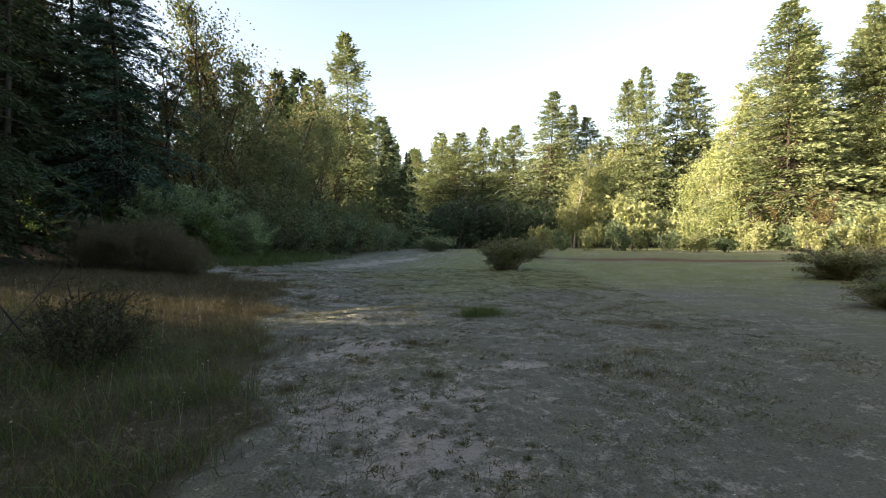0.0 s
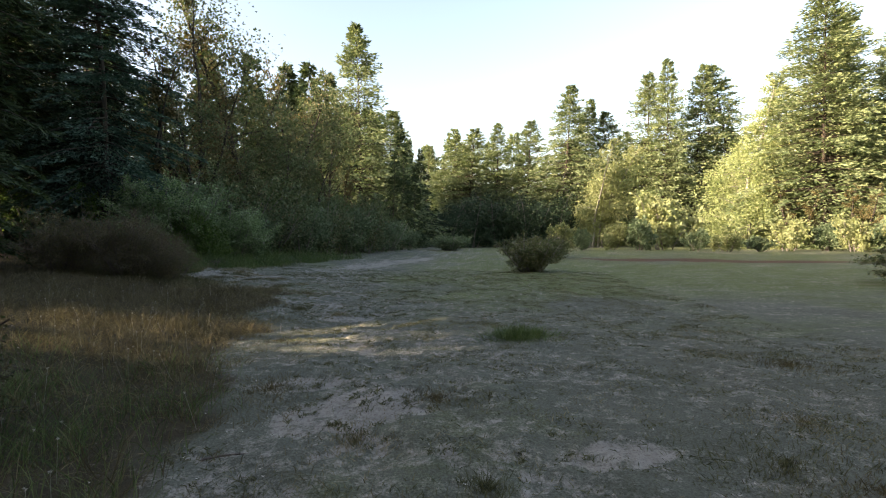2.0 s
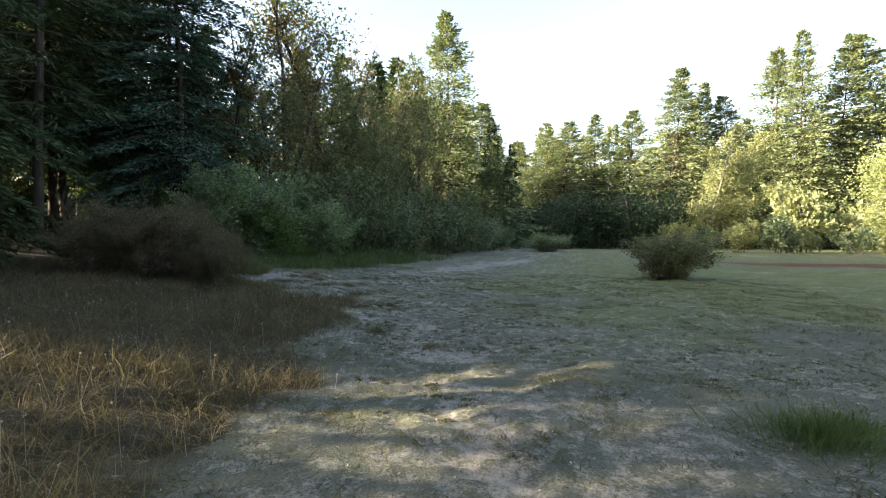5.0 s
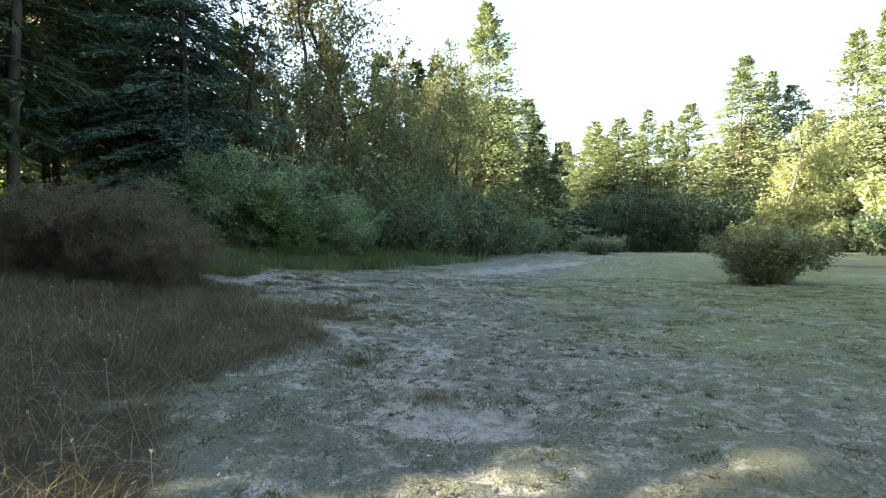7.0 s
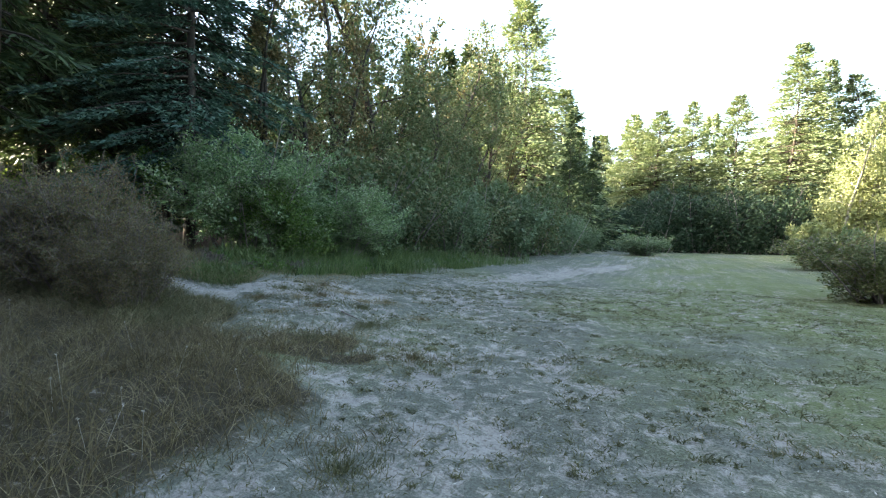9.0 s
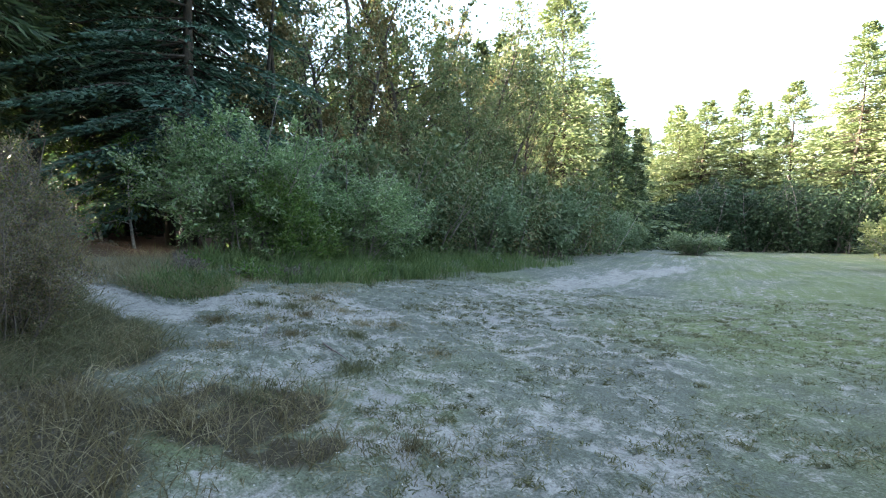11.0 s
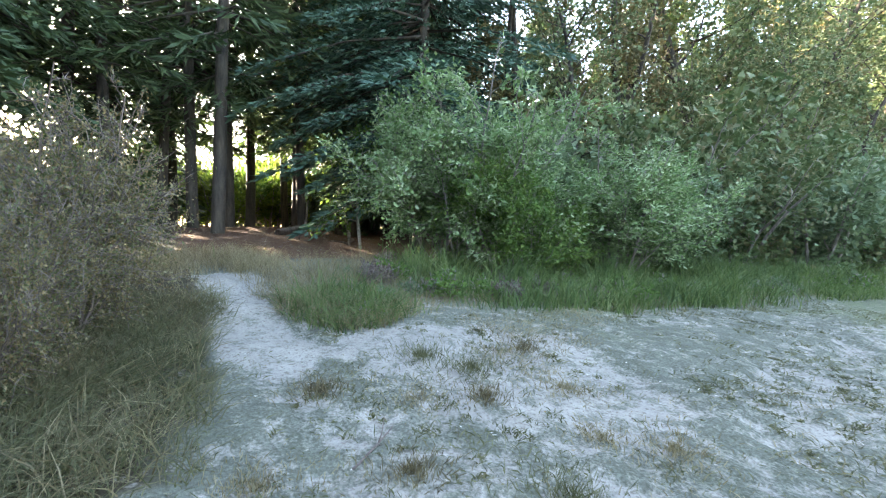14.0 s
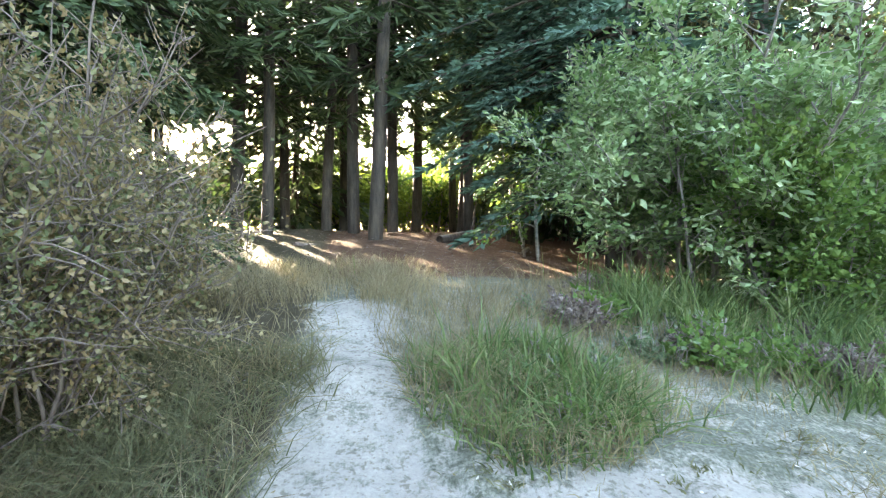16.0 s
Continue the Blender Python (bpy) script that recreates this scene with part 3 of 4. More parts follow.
# rows added out of view for shade, with a lane left for the sun
for n in range(26):
    x, y = -17 - 13 * rng.uniform() - (6 if n % 2 else 0), -52 + 2.3 * n + rng.uniform(-1, 1)
    if y < 9 and abs(y - 9.4 - 0.445 * (x + 2.5)) > 3.7:
        plant("conifer", COARSE_FIR, x, y, rng.uniform(0.75, 1.0), rng.uniform(0, 6), "tall dark conifer added to shade the clearing", "tree", WOOD)
for n in range(22):
    x, y = -33 - 12 * rng.uniform(), -50 + 2.6 * n + rng.uniform(-1, 1)
    if y < 3 and abs(y - 9.4 - 0.445 * (x + 2.5)) > 3.7:
        plant("conifer", COARSE_FIR, x, y, rng.uniform(0.85, 1.1), rng.uniform(0, 6), "tall dark conifer added to shade the clearing", "tree", WOOD)
# unseen conifers added behind and right of the start to darken the near ground
for n, (x, y) in enumerate([(-9, -17), (-3, -14), (2, -18), (7, -13), (12, -17), (15, -9), (19, -14), (18, -3), (23, -8), (24, 1), (29, -4), (30, 6), (35, 2), (36, 10), (-6, -24), (4, -25), (14, -24), (25, -19)]):
    plant("conifer", COARSE_FIR, x, y, 0.85 + 0.07 * (n % 4), 1.7 * n, "unseen dark conifer added to darken the near end of the clearing", "tree", WOOD)
# the wood goes on beyond the leafy belt: trees added to shade the far thicket
for n in range(16):
    plant("conifer", COARSE_FIR, -21 - 5.0 * (n % 4) + rng.uniform(-1.5, 1.5), 78 + 2.1 * n + rng.uniform(-1, 1), rng.uniform(0.95, 1.1), rng.uniform(0, 6), "tall dark conifer added behind the leafy belt for shade", "tree", WOOD)
for n, (x, y) in enumerate([(-33, 74), (-29, 79), (-26, 76.5), (-38, 71.5), (-24, 83), (-31, 86)]):
    plant("conifer", COARSE_FIR, x, y, 1.2, 2.3 * n, "tall dark conifer added behind the leafy belt for shade", "tree", WOOD)
# lower conifers, added to keep the sun off the belt
for n in range(14):
    plant("conifer", COARSE_FIR, -31 - 4.5 * (n % 4) + rng.uniform(-1.5, 1.5), 31 + 2.6 * n + rng.uniform(-1, 1), rng.uniform(0.68, 0.8), rng.uniform(0, 6), "dark conifer added behind the leafy belt for shade", "tree", WOOD)
UNDER = [grow_leafy("undergrowth", 76 + i, 3.6, 2.4, (BUSH_GREEN, BRAMBLE)[i], 1600, 0.26, 0.13, TWIG, 7, 6, 5, 0.05, 0.45, fine=False) for i in range(2)]
for n in range(34):
    x, y = -25 - 9 * rng.uniform(), 0.5 + 1.0 * n + rng.uniform(-0.5, 0.5)
    if abs(y - 17 - 0.445 * (x + 12.6)) > 1.6 and abs(y - 9.4 - 0.445 * (x + 2.5)) > 2.2:
        plant("undergrowth_shrub", UNDER[n % 2], x, y, rng.uniform(0.8, 1.5), rng.uniform(0, 6), "backlit green shrub beneath the conifers", "shrub", "undergrowth")
for n in range(16):
    x, y = -30 - 12 * rng.uniform(), 2 + 3.0 * n + rng.uniform(-1, 1)
    if y > 29:
        plant("conifer", SPRUCES[n % 3], x, y, rng.uniform(0.8, 1.0), rng.uniform(0, 6), "tall dark conifer with a bare lower trunk in needle litter", "tree", WOOD)
HAZEL = grow_leafy("hazel", 79, 3.4, 2.3, leaf_material("backlit_hazel_leaves", [(0.09, 0.14, 0.03), (0.16, 0.22, 0.05), (0.25, 0.3, 0.08)], 0.6, 0.9), 3000, 0.16, 0.11, TWIG, 8, 6, 5, 0.05, 0.6, fine=False)
for n, (x, y, sz) in enumerate([(-26.5, 19.4, 0.9), (-28.5, 18.4, 1.1), (-28, 21.3, 1.2), (-31, 20.2, 1.3), (-29.5, 14.0, 1.0), (-27.5, 16.4, 0.8), (-30.5, 23.5, 1.3)]):
    plant("hazel_shrub", HAZEL, x, y, sz, n, "sunlit yellow-green hazel shrub behind the trunks", "shrub", "undergrowth")

# ---- leafy belt along the west side ----
ALDERS = [grow_leafy("alder", 80 + i, 14, 3.4, (ALDER, RUST, ALDER)[i], 6200, 0.18, 0.11, None, (1, 3, 2)[i], (30, 12, 16)[i], 8, 0.12, 0.45, fine=False) for i in range(3)]
TALL = grow_leafy("poplar", 84, 22, 4.0, ALDER, 12000, 0.22, 0.15, None, 1, 44, 8, 0.12, 0.75, fine=False)
plant("poplar", TALL, -15.5, 36.6, 1.0, 0.0, "tall thin-crowned tree rising above the alders", "tree", "belt trees")
for n, (x, y, s) in enumerate([(-14.5, 27.5, 0.85), (-16.5, 30.5, 1.0), (-13.2, 31.5, 0.75), (-12.6, 35.0, 0.75), (-17.5, 34.5, 1.4), (-11.8, 38.5, 0.85), (-14.3, 41.5, 1.2),
                               (-10.8, 43.0, 0.62), (-18.5, 40, 1.3), (-13.0, 47.0, 1.15), (-16.5, 25.5, 0.9), (-10, 51, 0.6), (-14.5, 53, 1.25), (-17.5, 48, 1.4), (-12, 58, 0.75)]):
    plant("alder", ALDERS[n % 3], x, y, s, 1.7 * n, ("leafy alder with dull green crown", "leafy tree with leaves turning rust brown", "leafy alder with dull green crown")[n % 3] + " in the belt", "tree", "belt trees")
BELT = [grow_leafy("belt_shrub", 90 + i, 4.2, 2.3, (BELT_LEAF, ALDER)[i], 6800, 0.17, 0.085, TWIG, 11, 7, 6, 0.05, 0.8, fine=False) for i in range(2)]
for n, (x, y, s) in enumerate([(-11.4, 27.0, 0.95), (-11.0, 29.5, 1.05), (-10.2, 32.2, 1.15), (-9.4, 35.3, 1.3), (-8.8, 38.6, 1.35), (-8.3, 42.0, 1.3), (-7.6, 45.5, 1.1), (-13.4, 29.6, 1.5),
                               (-7.4, 49.5, 1.1), (-7.6, 54, 1.2), (-6.6, 58.5, 0.9), (-12.7, 33.5, 1.5), (-11.5, 37.5, 1.5), (-10.5, 41.5, 1.6), (-14.8, 25.2, 1.4), (-9.5, 46.5, 1.5)]):
    plant("belt_shrub", BELT[n % 2], x, y, s, 2.1 * n, "dense dark green shrub at the edge of the belt", "shrub", "belt shrubs")
for x, y, s in [(-14.9, 67.6, 1.0), (-12.0, 77.7, 0.72)]:
    plant("fir", FAR_FIR[0], x, y, s, x, "tall conifer above the leafy belt", "tree", "far firs", 1.45)
# most from (-11.5, 84) on are added to shade the trees beyond the trail
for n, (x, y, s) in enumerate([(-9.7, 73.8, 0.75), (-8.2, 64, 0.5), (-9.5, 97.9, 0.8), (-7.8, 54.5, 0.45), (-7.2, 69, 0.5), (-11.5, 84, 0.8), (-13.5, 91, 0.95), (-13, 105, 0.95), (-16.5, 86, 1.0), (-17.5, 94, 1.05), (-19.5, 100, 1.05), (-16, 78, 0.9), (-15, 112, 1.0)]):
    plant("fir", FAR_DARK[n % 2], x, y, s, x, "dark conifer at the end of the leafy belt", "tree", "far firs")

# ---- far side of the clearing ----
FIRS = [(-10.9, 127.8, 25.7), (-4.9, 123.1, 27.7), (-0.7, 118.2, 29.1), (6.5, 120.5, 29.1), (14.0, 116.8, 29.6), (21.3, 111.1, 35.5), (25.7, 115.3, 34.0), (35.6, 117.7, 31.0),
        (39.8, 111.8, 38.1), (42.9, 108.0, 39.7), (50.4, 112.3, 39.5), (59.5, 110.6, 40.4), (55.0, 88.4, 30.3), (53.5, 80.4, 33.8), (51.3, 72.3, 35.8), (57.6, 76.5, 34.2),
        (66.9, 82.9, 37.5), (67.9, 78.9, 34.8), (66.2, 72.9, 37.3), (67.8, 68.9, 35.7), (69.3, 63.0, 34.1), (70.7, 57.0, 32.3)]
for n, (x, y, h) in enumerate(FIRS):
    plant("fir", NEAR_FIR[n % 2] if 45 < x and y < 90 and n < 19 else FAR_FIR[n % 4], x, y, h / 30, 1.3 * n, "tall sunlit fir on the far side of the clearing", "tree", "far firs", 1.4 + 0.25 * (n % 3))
for n in range(24):
    plant("fir", BACK_FIR[n % 2], -16 + 4.6 * n + rng.uniform(-1, 1), 134 - 0.02 * n * n - (n > 15) * (n - 15) * 5 + rng.uniform(-3, 3), rng.uniform(0.8, 1.05), 1.9 * n, "tall fir in the rows behind the far trees", "tree", "far firs", 1.15)
BIRCHES = grow_leafy("birch", 100, 30, 7.6, BIRCH, 24000, 0.3, 0.2, BARK_PALE, 1, 64, 9, 0.04, 0.5, 0.1, 0.45, cone=True, fine=False, thick=0.012)
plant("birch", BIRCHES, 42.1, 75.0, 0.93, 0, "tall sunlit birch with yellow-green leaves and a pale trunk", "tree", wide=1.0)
WILLOWS = grow_leafy("far_willow", 101, 22, 6.5, PALE, 18000, 0.36, 0.2, BARK_PALE, 5, 14, 8, 0.1, 0.9, 0.1, fine=False)
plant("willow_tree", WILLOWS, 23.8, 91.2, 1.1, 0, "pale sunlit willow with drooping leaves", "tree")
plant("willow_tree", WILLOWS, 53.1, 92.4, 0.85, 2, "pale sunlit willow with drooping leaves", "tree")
for n, (x, y, s) in enumerate([(48.5, 62.2, 0.68), (45.4, 70.0, 0.8)]):
    plant("alder", ALDERS[1], x, y, s, n, "small sunlit tree with pinkish brown leaves", "tree", "far trees", 0.95)
# thicket leaves are darkened to stand for shade that the trees here lack
THICKET = grow_leafy("thicket", 93, 4.2, 2.5, leaf_material("shaded_thicket_leaves", [(0.018, 0.036, 0.018), (0.04, 0.07, 0.036), (0.075, 0.11, 0.06)], 0.2, 0.6), 7000, 0.17, 0.085, TWIG, 12, 7, 6, 0.03, 0.8, fine=False)
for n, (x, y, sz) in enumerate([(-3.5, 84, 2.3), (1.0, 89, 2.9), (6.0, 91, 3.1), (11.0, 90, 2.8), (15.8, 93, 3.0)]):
    plant("thicket_tree", THICKET, x, y, sz, 1.4 * n, "rounded thicket tree beyond the trail, shade put into its dark leaves", "tree", "far thicket")
FAR_SHRUB = [grow_leafy("far_shrub", 110 + i, 4.0, 2.8, (PALE, BELT_LEAF)[i], 3200, 0.27, 0.16, TWIG, 7, 6, 6, 0.1, 0.4, fine=False) for i in range(2)]
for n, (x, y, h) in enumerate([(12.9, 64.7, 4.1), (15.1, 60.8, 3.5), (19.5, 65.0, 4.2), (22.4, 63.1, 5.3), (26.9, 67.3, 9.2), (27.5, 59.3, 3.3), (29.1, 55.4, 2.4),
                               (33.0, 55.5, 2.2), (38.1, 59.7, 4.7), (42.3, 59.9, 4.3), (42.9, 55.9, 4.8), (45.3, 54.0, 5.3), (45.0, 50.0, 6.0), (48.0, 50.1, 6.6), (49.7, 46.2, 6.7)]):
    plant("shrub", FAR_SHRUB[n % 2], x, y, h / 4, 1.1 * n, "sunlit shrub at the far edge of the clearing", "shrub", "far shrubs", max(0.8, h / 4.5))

plant("drooping_shrub", BELT[0], -1.4, 60.1, 0.72, 0.7, "low wide shrub drooping over the end of the trail", "shrub", "", 1.5)

# ---- shrubs that stand in the clearing ----
MEADOW_LEAF = leaf_material("olive_shrub_leaves", [(0.05, 0.07, 0.028), (0.11, 0.135, 0.055), (0.18, 0.19, 0.09), (0.2, 0.16, 0.09)], 0.35, 1.2)
MEADOW = [grow_leafy("meadow_shrub", 120 + i, 2.4, 1.5, MEADOW_LEAF, 15000, 0.08, 0.042, TWIG, 20, 6, 6, 0.08, 0.4) for i in range(2)]
plant("meadow_shrub", MEADOW[0], 4.5, 26.6, 1.0, 0, "low olive-brown shrub standing alone in the clearing", "shrub", "", 1.4)
plant("meadow_shrub", MEADOW[1], 19.0, 20.4, 0.8, 1, "low dark shrub in the shaded grass", "shrub", "dark shrubs", 1.9)
plant("meadow_shrub", MEADOW[0], 13.4, 11.6, 0.42, 2, "low dark shrub in the shaded grass", "shrub", "dark shrubs", 1.0)
plant("meadow_shrub", MEADOW[1], 7.6, 41.5, 1.0, 2, "low green shrub near the end of the trail", "shrub", "", 1.9)

# ---- the shrubs beside the sandy spur ----
WILLOW_BUSH = [grow_leafy("willow_shrub", 130, 4.2, 2.6, WILLOW, 30000, 0.095, 0.038, TWIG, 16, 10, 8, 0.12, 0.2, 0.02, 1.0, thick=0.008),
               grow_leafy("willow_shrub", 131, 3.0, 2.2, BUSH_GREEN, 18000, 0.085, 0.05, TWIG, 13, 8, 7, 0.05, 0.25, thick=0.008)]
plant("willow_shrub", WILLOW_BUSH[0], -12.4, 21.9, 1.12, 0.3, "large grey-green willow shrub with pale leaf undersides", "shrub", "", 1.3)
plant("willow_shrub", WILLOW_BUSH[1], -11.4, 22.3, 1.0, 1.3, "bright green shrub below the willow", "shrub")
plant("willow_shrub", WILLOW_BUSH[0], -11.2, 24.7, 0.85, 2.3, "grey-green willow shrub with silvery leaf tips", "shrub", "", 1.2)
SAGE_BUSH = grow_leafy("brown_shrub", 140, 2.5, 1.8, SAGE, 44000, 0.036, 0.018, DEADWOOD, 32, 9, 9, 0.15, 0.22, 0.04, 0.9, thick=0.0055)
plant("brown_shrub", SAGE_BUSH, -9.5, 15.45, 1.05, 0.0, "wide twiggy shrub with dull brown-green leaves beside the path", "shrub", "brown shrubs", 0.95)
plant("brown_shrub", SAGE_BUSH, -11.2, 14.7, 0.95, 2.0, "wide twiggy shrub with dull brown-green leaves beside the path", "shrub", "brown shrubs")
plant("brown_shrub", SAGE_BUSH, -8.0, 15.1, 0.72, 4.0, "small twiggy brown-leaved shrub in the tall dry grass", "shrub", "brown shrubs", 0.62)

# ---- grass ----
def scatter(seed, n, box, want):
    rng = np.random.default_rng(seed)
    x, y = rng.uniform(box[0], box[1], n), rng.uniform(box[2], box[3], n)
    keep = rng.uniform(0, 1, n) < want(x, y)
    return x[keep], y[keep]


def turf(x, y):
    z = zones(x, y)
    return np.clip(1.05 - 1.3 * z["sand"], 0.02, 1) * (1 - z["litter"]) * (0.12 + 0.88 * step(0.35, 0.62, clumps(x, y, 0.5, 41))) * (1 - 0.8 * z["tall"])


xs, ys = scatter(1, 420000, (-9, 8, -1, 27), turf)
blades("turf", 2, xs, ys, 0.02 + 0.07 * clumps(xs, ys, 0.35, 47), 0.008, DULLGRASS, 0.8, "short dull turf over the trampled clearing")
xs, ys = scatter(3, 95000, (-12, 1.5, -2, 17.6), lambda x, y: zones(x, y)["tall"] * (0.35 + 0.65 * step(5, 9, y)) * (0.3 + 0.7 * step(-0.4, 0.5, waves(x, y, 1.6, 42))))
blades("brown_grass", 4, xs, ys, 0.4 * (0.4 + 1.0 * clumps(xs, ys, 0.7, 55)) * (0.45 + 0.55 * zones(xs, ys)["tall"]), 0.007, BROWNGRASS, 0.45, "tall dry brown grass beside the trail")


xs, ys = scatter(25, 90000, (-6.5, 2.5, -1, 17), lambda x, y: step(1.7, -0.1, x - west_edge(y)) * (x > west_edge(y) - 1.0) * step(0.4, 0.7, clumps(x, y, 0.6, 57)))
blades("brown_grass", 26, xs, ys, 0.05 + 0.11 * clumps(xs, ys, 0.8, 58), 0.006, BROWNGRASS, 0.6, "low dry brown grass along the edge of the trail")


def turf_knobs(name, seed, n, box, want, label):
    """Small dense clumps of turf standing on the sand, one object."""
    rng = np.random.default_rng(seed)
    x, y = scatter(seed, n, box, want)
    size = rng.uniform(0.015, 0.045, len(x))
    k = 20
    px, py = np.repeat(x, k) + rng.normal(size=len(x) * k) * np.repeat(size, k), np.repeat(y, k) + rng.normal(size=len(x) * k) * np.repeat(size, k)
    return blades(name, seed + 1, px, py, np.repeat(0.02 + 0.7 * size, k), 0.009, DULLGRASS, 0.8, label)


turf_knobs("turf_clumps", 201, 9000, (-9.5, 5, 0, 24), lambda x, y: step(0.15, 0.45, zones(x, y)["sand"]) * (x > west_edge(y)) * step(0.3, 0.6, clumps(x, y, 0.9, 59)) * (1 - 0.9 * step(0.75, 0.4, from_line(x, y, SPUR)) * (x < -7.8)), "small dark turf clumps standing on the trodden sand")


def verge(x, y):
    """How far inside the grassy verge below the shrubs a place lies, in metres."""
    edge = np.interp(y, [17.15, 17.45, 17.8, 18.6, 19.3, 20.2, 22, 25, 33, 38], [-12.3, -9.5, -8.75, -8.8, -9.2, -9.0, -8.6, -8.4, -6.7, -6.2])
    return edge - x + 0.15 * waves(x, y, 1.1, 51)


def lush(x, y):
    spikes = step(19.5, 20.6, y + 0.8 * (clumps(x, y, 0.8, 50) - 0.5)) * (0.3 + 0.7 * step(0.3, 0.6, clumps(x, y, 0.7, 52)))
    return np.clip(0.06 + spikes + 0.8 * blob(x, y, -9.5, 18.1, 0.85, 0.55, -20) - 0.5 * blob(x, y, -11.8, 18.2, 1.6, 1.3), 0, 1)


xs, ys = scatter(5, 75000, (-13.5, -6, 17.2, 36), lambda x, y: step(-0.1, 0.3, verge(x, y)) * step(4.0, 2.6, verge(x, y)) * lush(x, y) * step(38, 22, y))
blades("green_grass", 6, xs, ys, np.clip(0.16 + 0.22 * verge(xs, ys) + 0.2 * step(19.5, 21, ys), 0.12, 0.7) * (0.5 + 0.9 * clumps(xs, ys, 0.6, 53)), 0.014, GREENGRASS, 0.28, "green grass on the verge below the shrubs")
xs, ys = scatter(7, 90000, (-13.5, -6, 17.2, 36), lambda x, y: step(-0.2, 0.3, verge(x, y)) * step(4.0, 2.6, verge(x, y)) * (1 - lush(x, y)) * step(38, 22, y))
blades("straw_grass", 8, xs, ys, np.clip(0.1 + 0.1 * verge(xs, ys), 0.07, 0.45) * (0.5 + clumps(xs, ys, 0.5, 60)), 0.005, STRAW, 0.36, "pale straw grass on the verge below the shrubs")
xs, ys = scatter(9, 16000, (-15, -10.5, 15.0, 20.5), lambda x, y: blob(x, y, -13.0, 16.8, 1.3, 1.5) * (zones(x, y)["sand"] < 0.4))
blades("straw_grass", 10, xs, ys, 0.3, 0.005, STRAW, 0.3, "pale straw grass at the edge of the wood")
xs, ys = scatter(11, 75000, (-11, -1.5, 5, 17), lambda x, y: zones(x, y)["tall"] * (0.35 + 0.65 * step(11, 15.5, y)) * (0.25 + 0.75 * step(-0.2, 0.6, waves(x, y, 1.0, 44))))
blades("straw_grass", 12, xs, ys, 0.3, 0.005, STRAW, 0.75, "pale straw grass beside the sandy spur")

xs, ys = scatter(13, 150000, (-9, 8, -1, 24), lambda x, y: turf(x, y) * step(0.5, 0.75, clumps(x, y, 1.2, 45)))
blades("straw_turf", 14, xs, ys, 0.075, 0.006, STRAW, 0.8, "short bleached straw over the trampled clearing")
xs, ys = scatter(15, 60000, (-9, 1.5, -2, 9), lambda x, y: zones(x, y)["tall"] * step(8, 4, y) * (0.2 + 0.8 * step(-0.3, 0.5, waves(x, y, 1.4, 46))))
blades("green_grass", 16, xs, ys, 0.36, 0.006, GREENGRASS, 0.35, "tall green grass in the shade beside the trail")


# ---- tufts that stand alone on the trampled ground ----
def tuft(x, y, r, tall, material, n, seed, label):
    rng = np.random.default_rng(seed)
    a, d = rng.uniform(0, math.tau, n), r * np.abs(rng.normal(size=n)) * 0.6
    px, py = np.cos(a) * d, np.sin(a) * d
    base = np.stack([px, py, height(x + px, y + py) - float(height(x, y)) - 0.01], 1)
    way = unit(np.stack([px / r * 0.5 + rng.normal(size=n) * 0.6, py / r * 0.5 + rng.normal(size=n) * 0.6, np.ones(n)], 1))
    v = leaves(base, way, tall * rng.uniform(0.25, 1.2, n), 0.006, rng, 0.0, 0.1)
    ob = new("grass_tuft", mesh_of("grass_tuft", v, quads(n), material))
    ob.location = (x, y, float(height(x, y)))
    return tagged(ob, label, "grass", kind="stuff")


tuft(2.15, 9.7, 0.5, 0.3, GREENGRASS, 1600, 1, "green grass tuft alone on the trampled turf")
tuft(2.5, 9.9, 0.4, 0.22, GREENGRASS, 900, 2, "green grass tuft alone on the trampled turf")
for n, (x, y, r) in enumerate([(-7.2, 17.75, 0.22), (-6.4, 17.3, 0.2), (-7.9, 18.2, 0.25), (-6.3, 18.6, 0.18), (-0.9, 6.2, 0.5), (3.7, 4.6, 0.5), (0.4, 4.9, 0.35), (5.6, 7.6, 0.5), (-5.4, 15.9, 0.35), (-6.7, 16.6, 0.3), (-7.0, 18.2, 0.2), (-7.5, 18.45, 0.25), (-6.9, 18.9, 0.25), (-7.7, 19.2, 0.3), (-5.9, 17.9, 0.25), (-6.0, 18.9, 0.3), (-7.6, 17.2, 0.2), (-5.2, 17.0, 0.3), (-4.9, 18.2, 0.3), (-3.9, 15.9, 0.35), (-3.2, 13.4, 0.3), (-1.9, 12.4, 0.3), (1.0, 5.9, 0.3), (1.5, 4.2, 0.25), (4.4, 5.4, 0.7), (4.1, 4.2, 0.6), (-0.2, 3.6, 0.3)]):
    tuft(x, y, r * 1.3, 0.06 + 0.02 * (n % 3), (STRAW, BROWNGRASS, DULLGRASS)[n % 3], int(1500 * r + 150), 20 + n, "small dry grass tuft on the sandy ground")


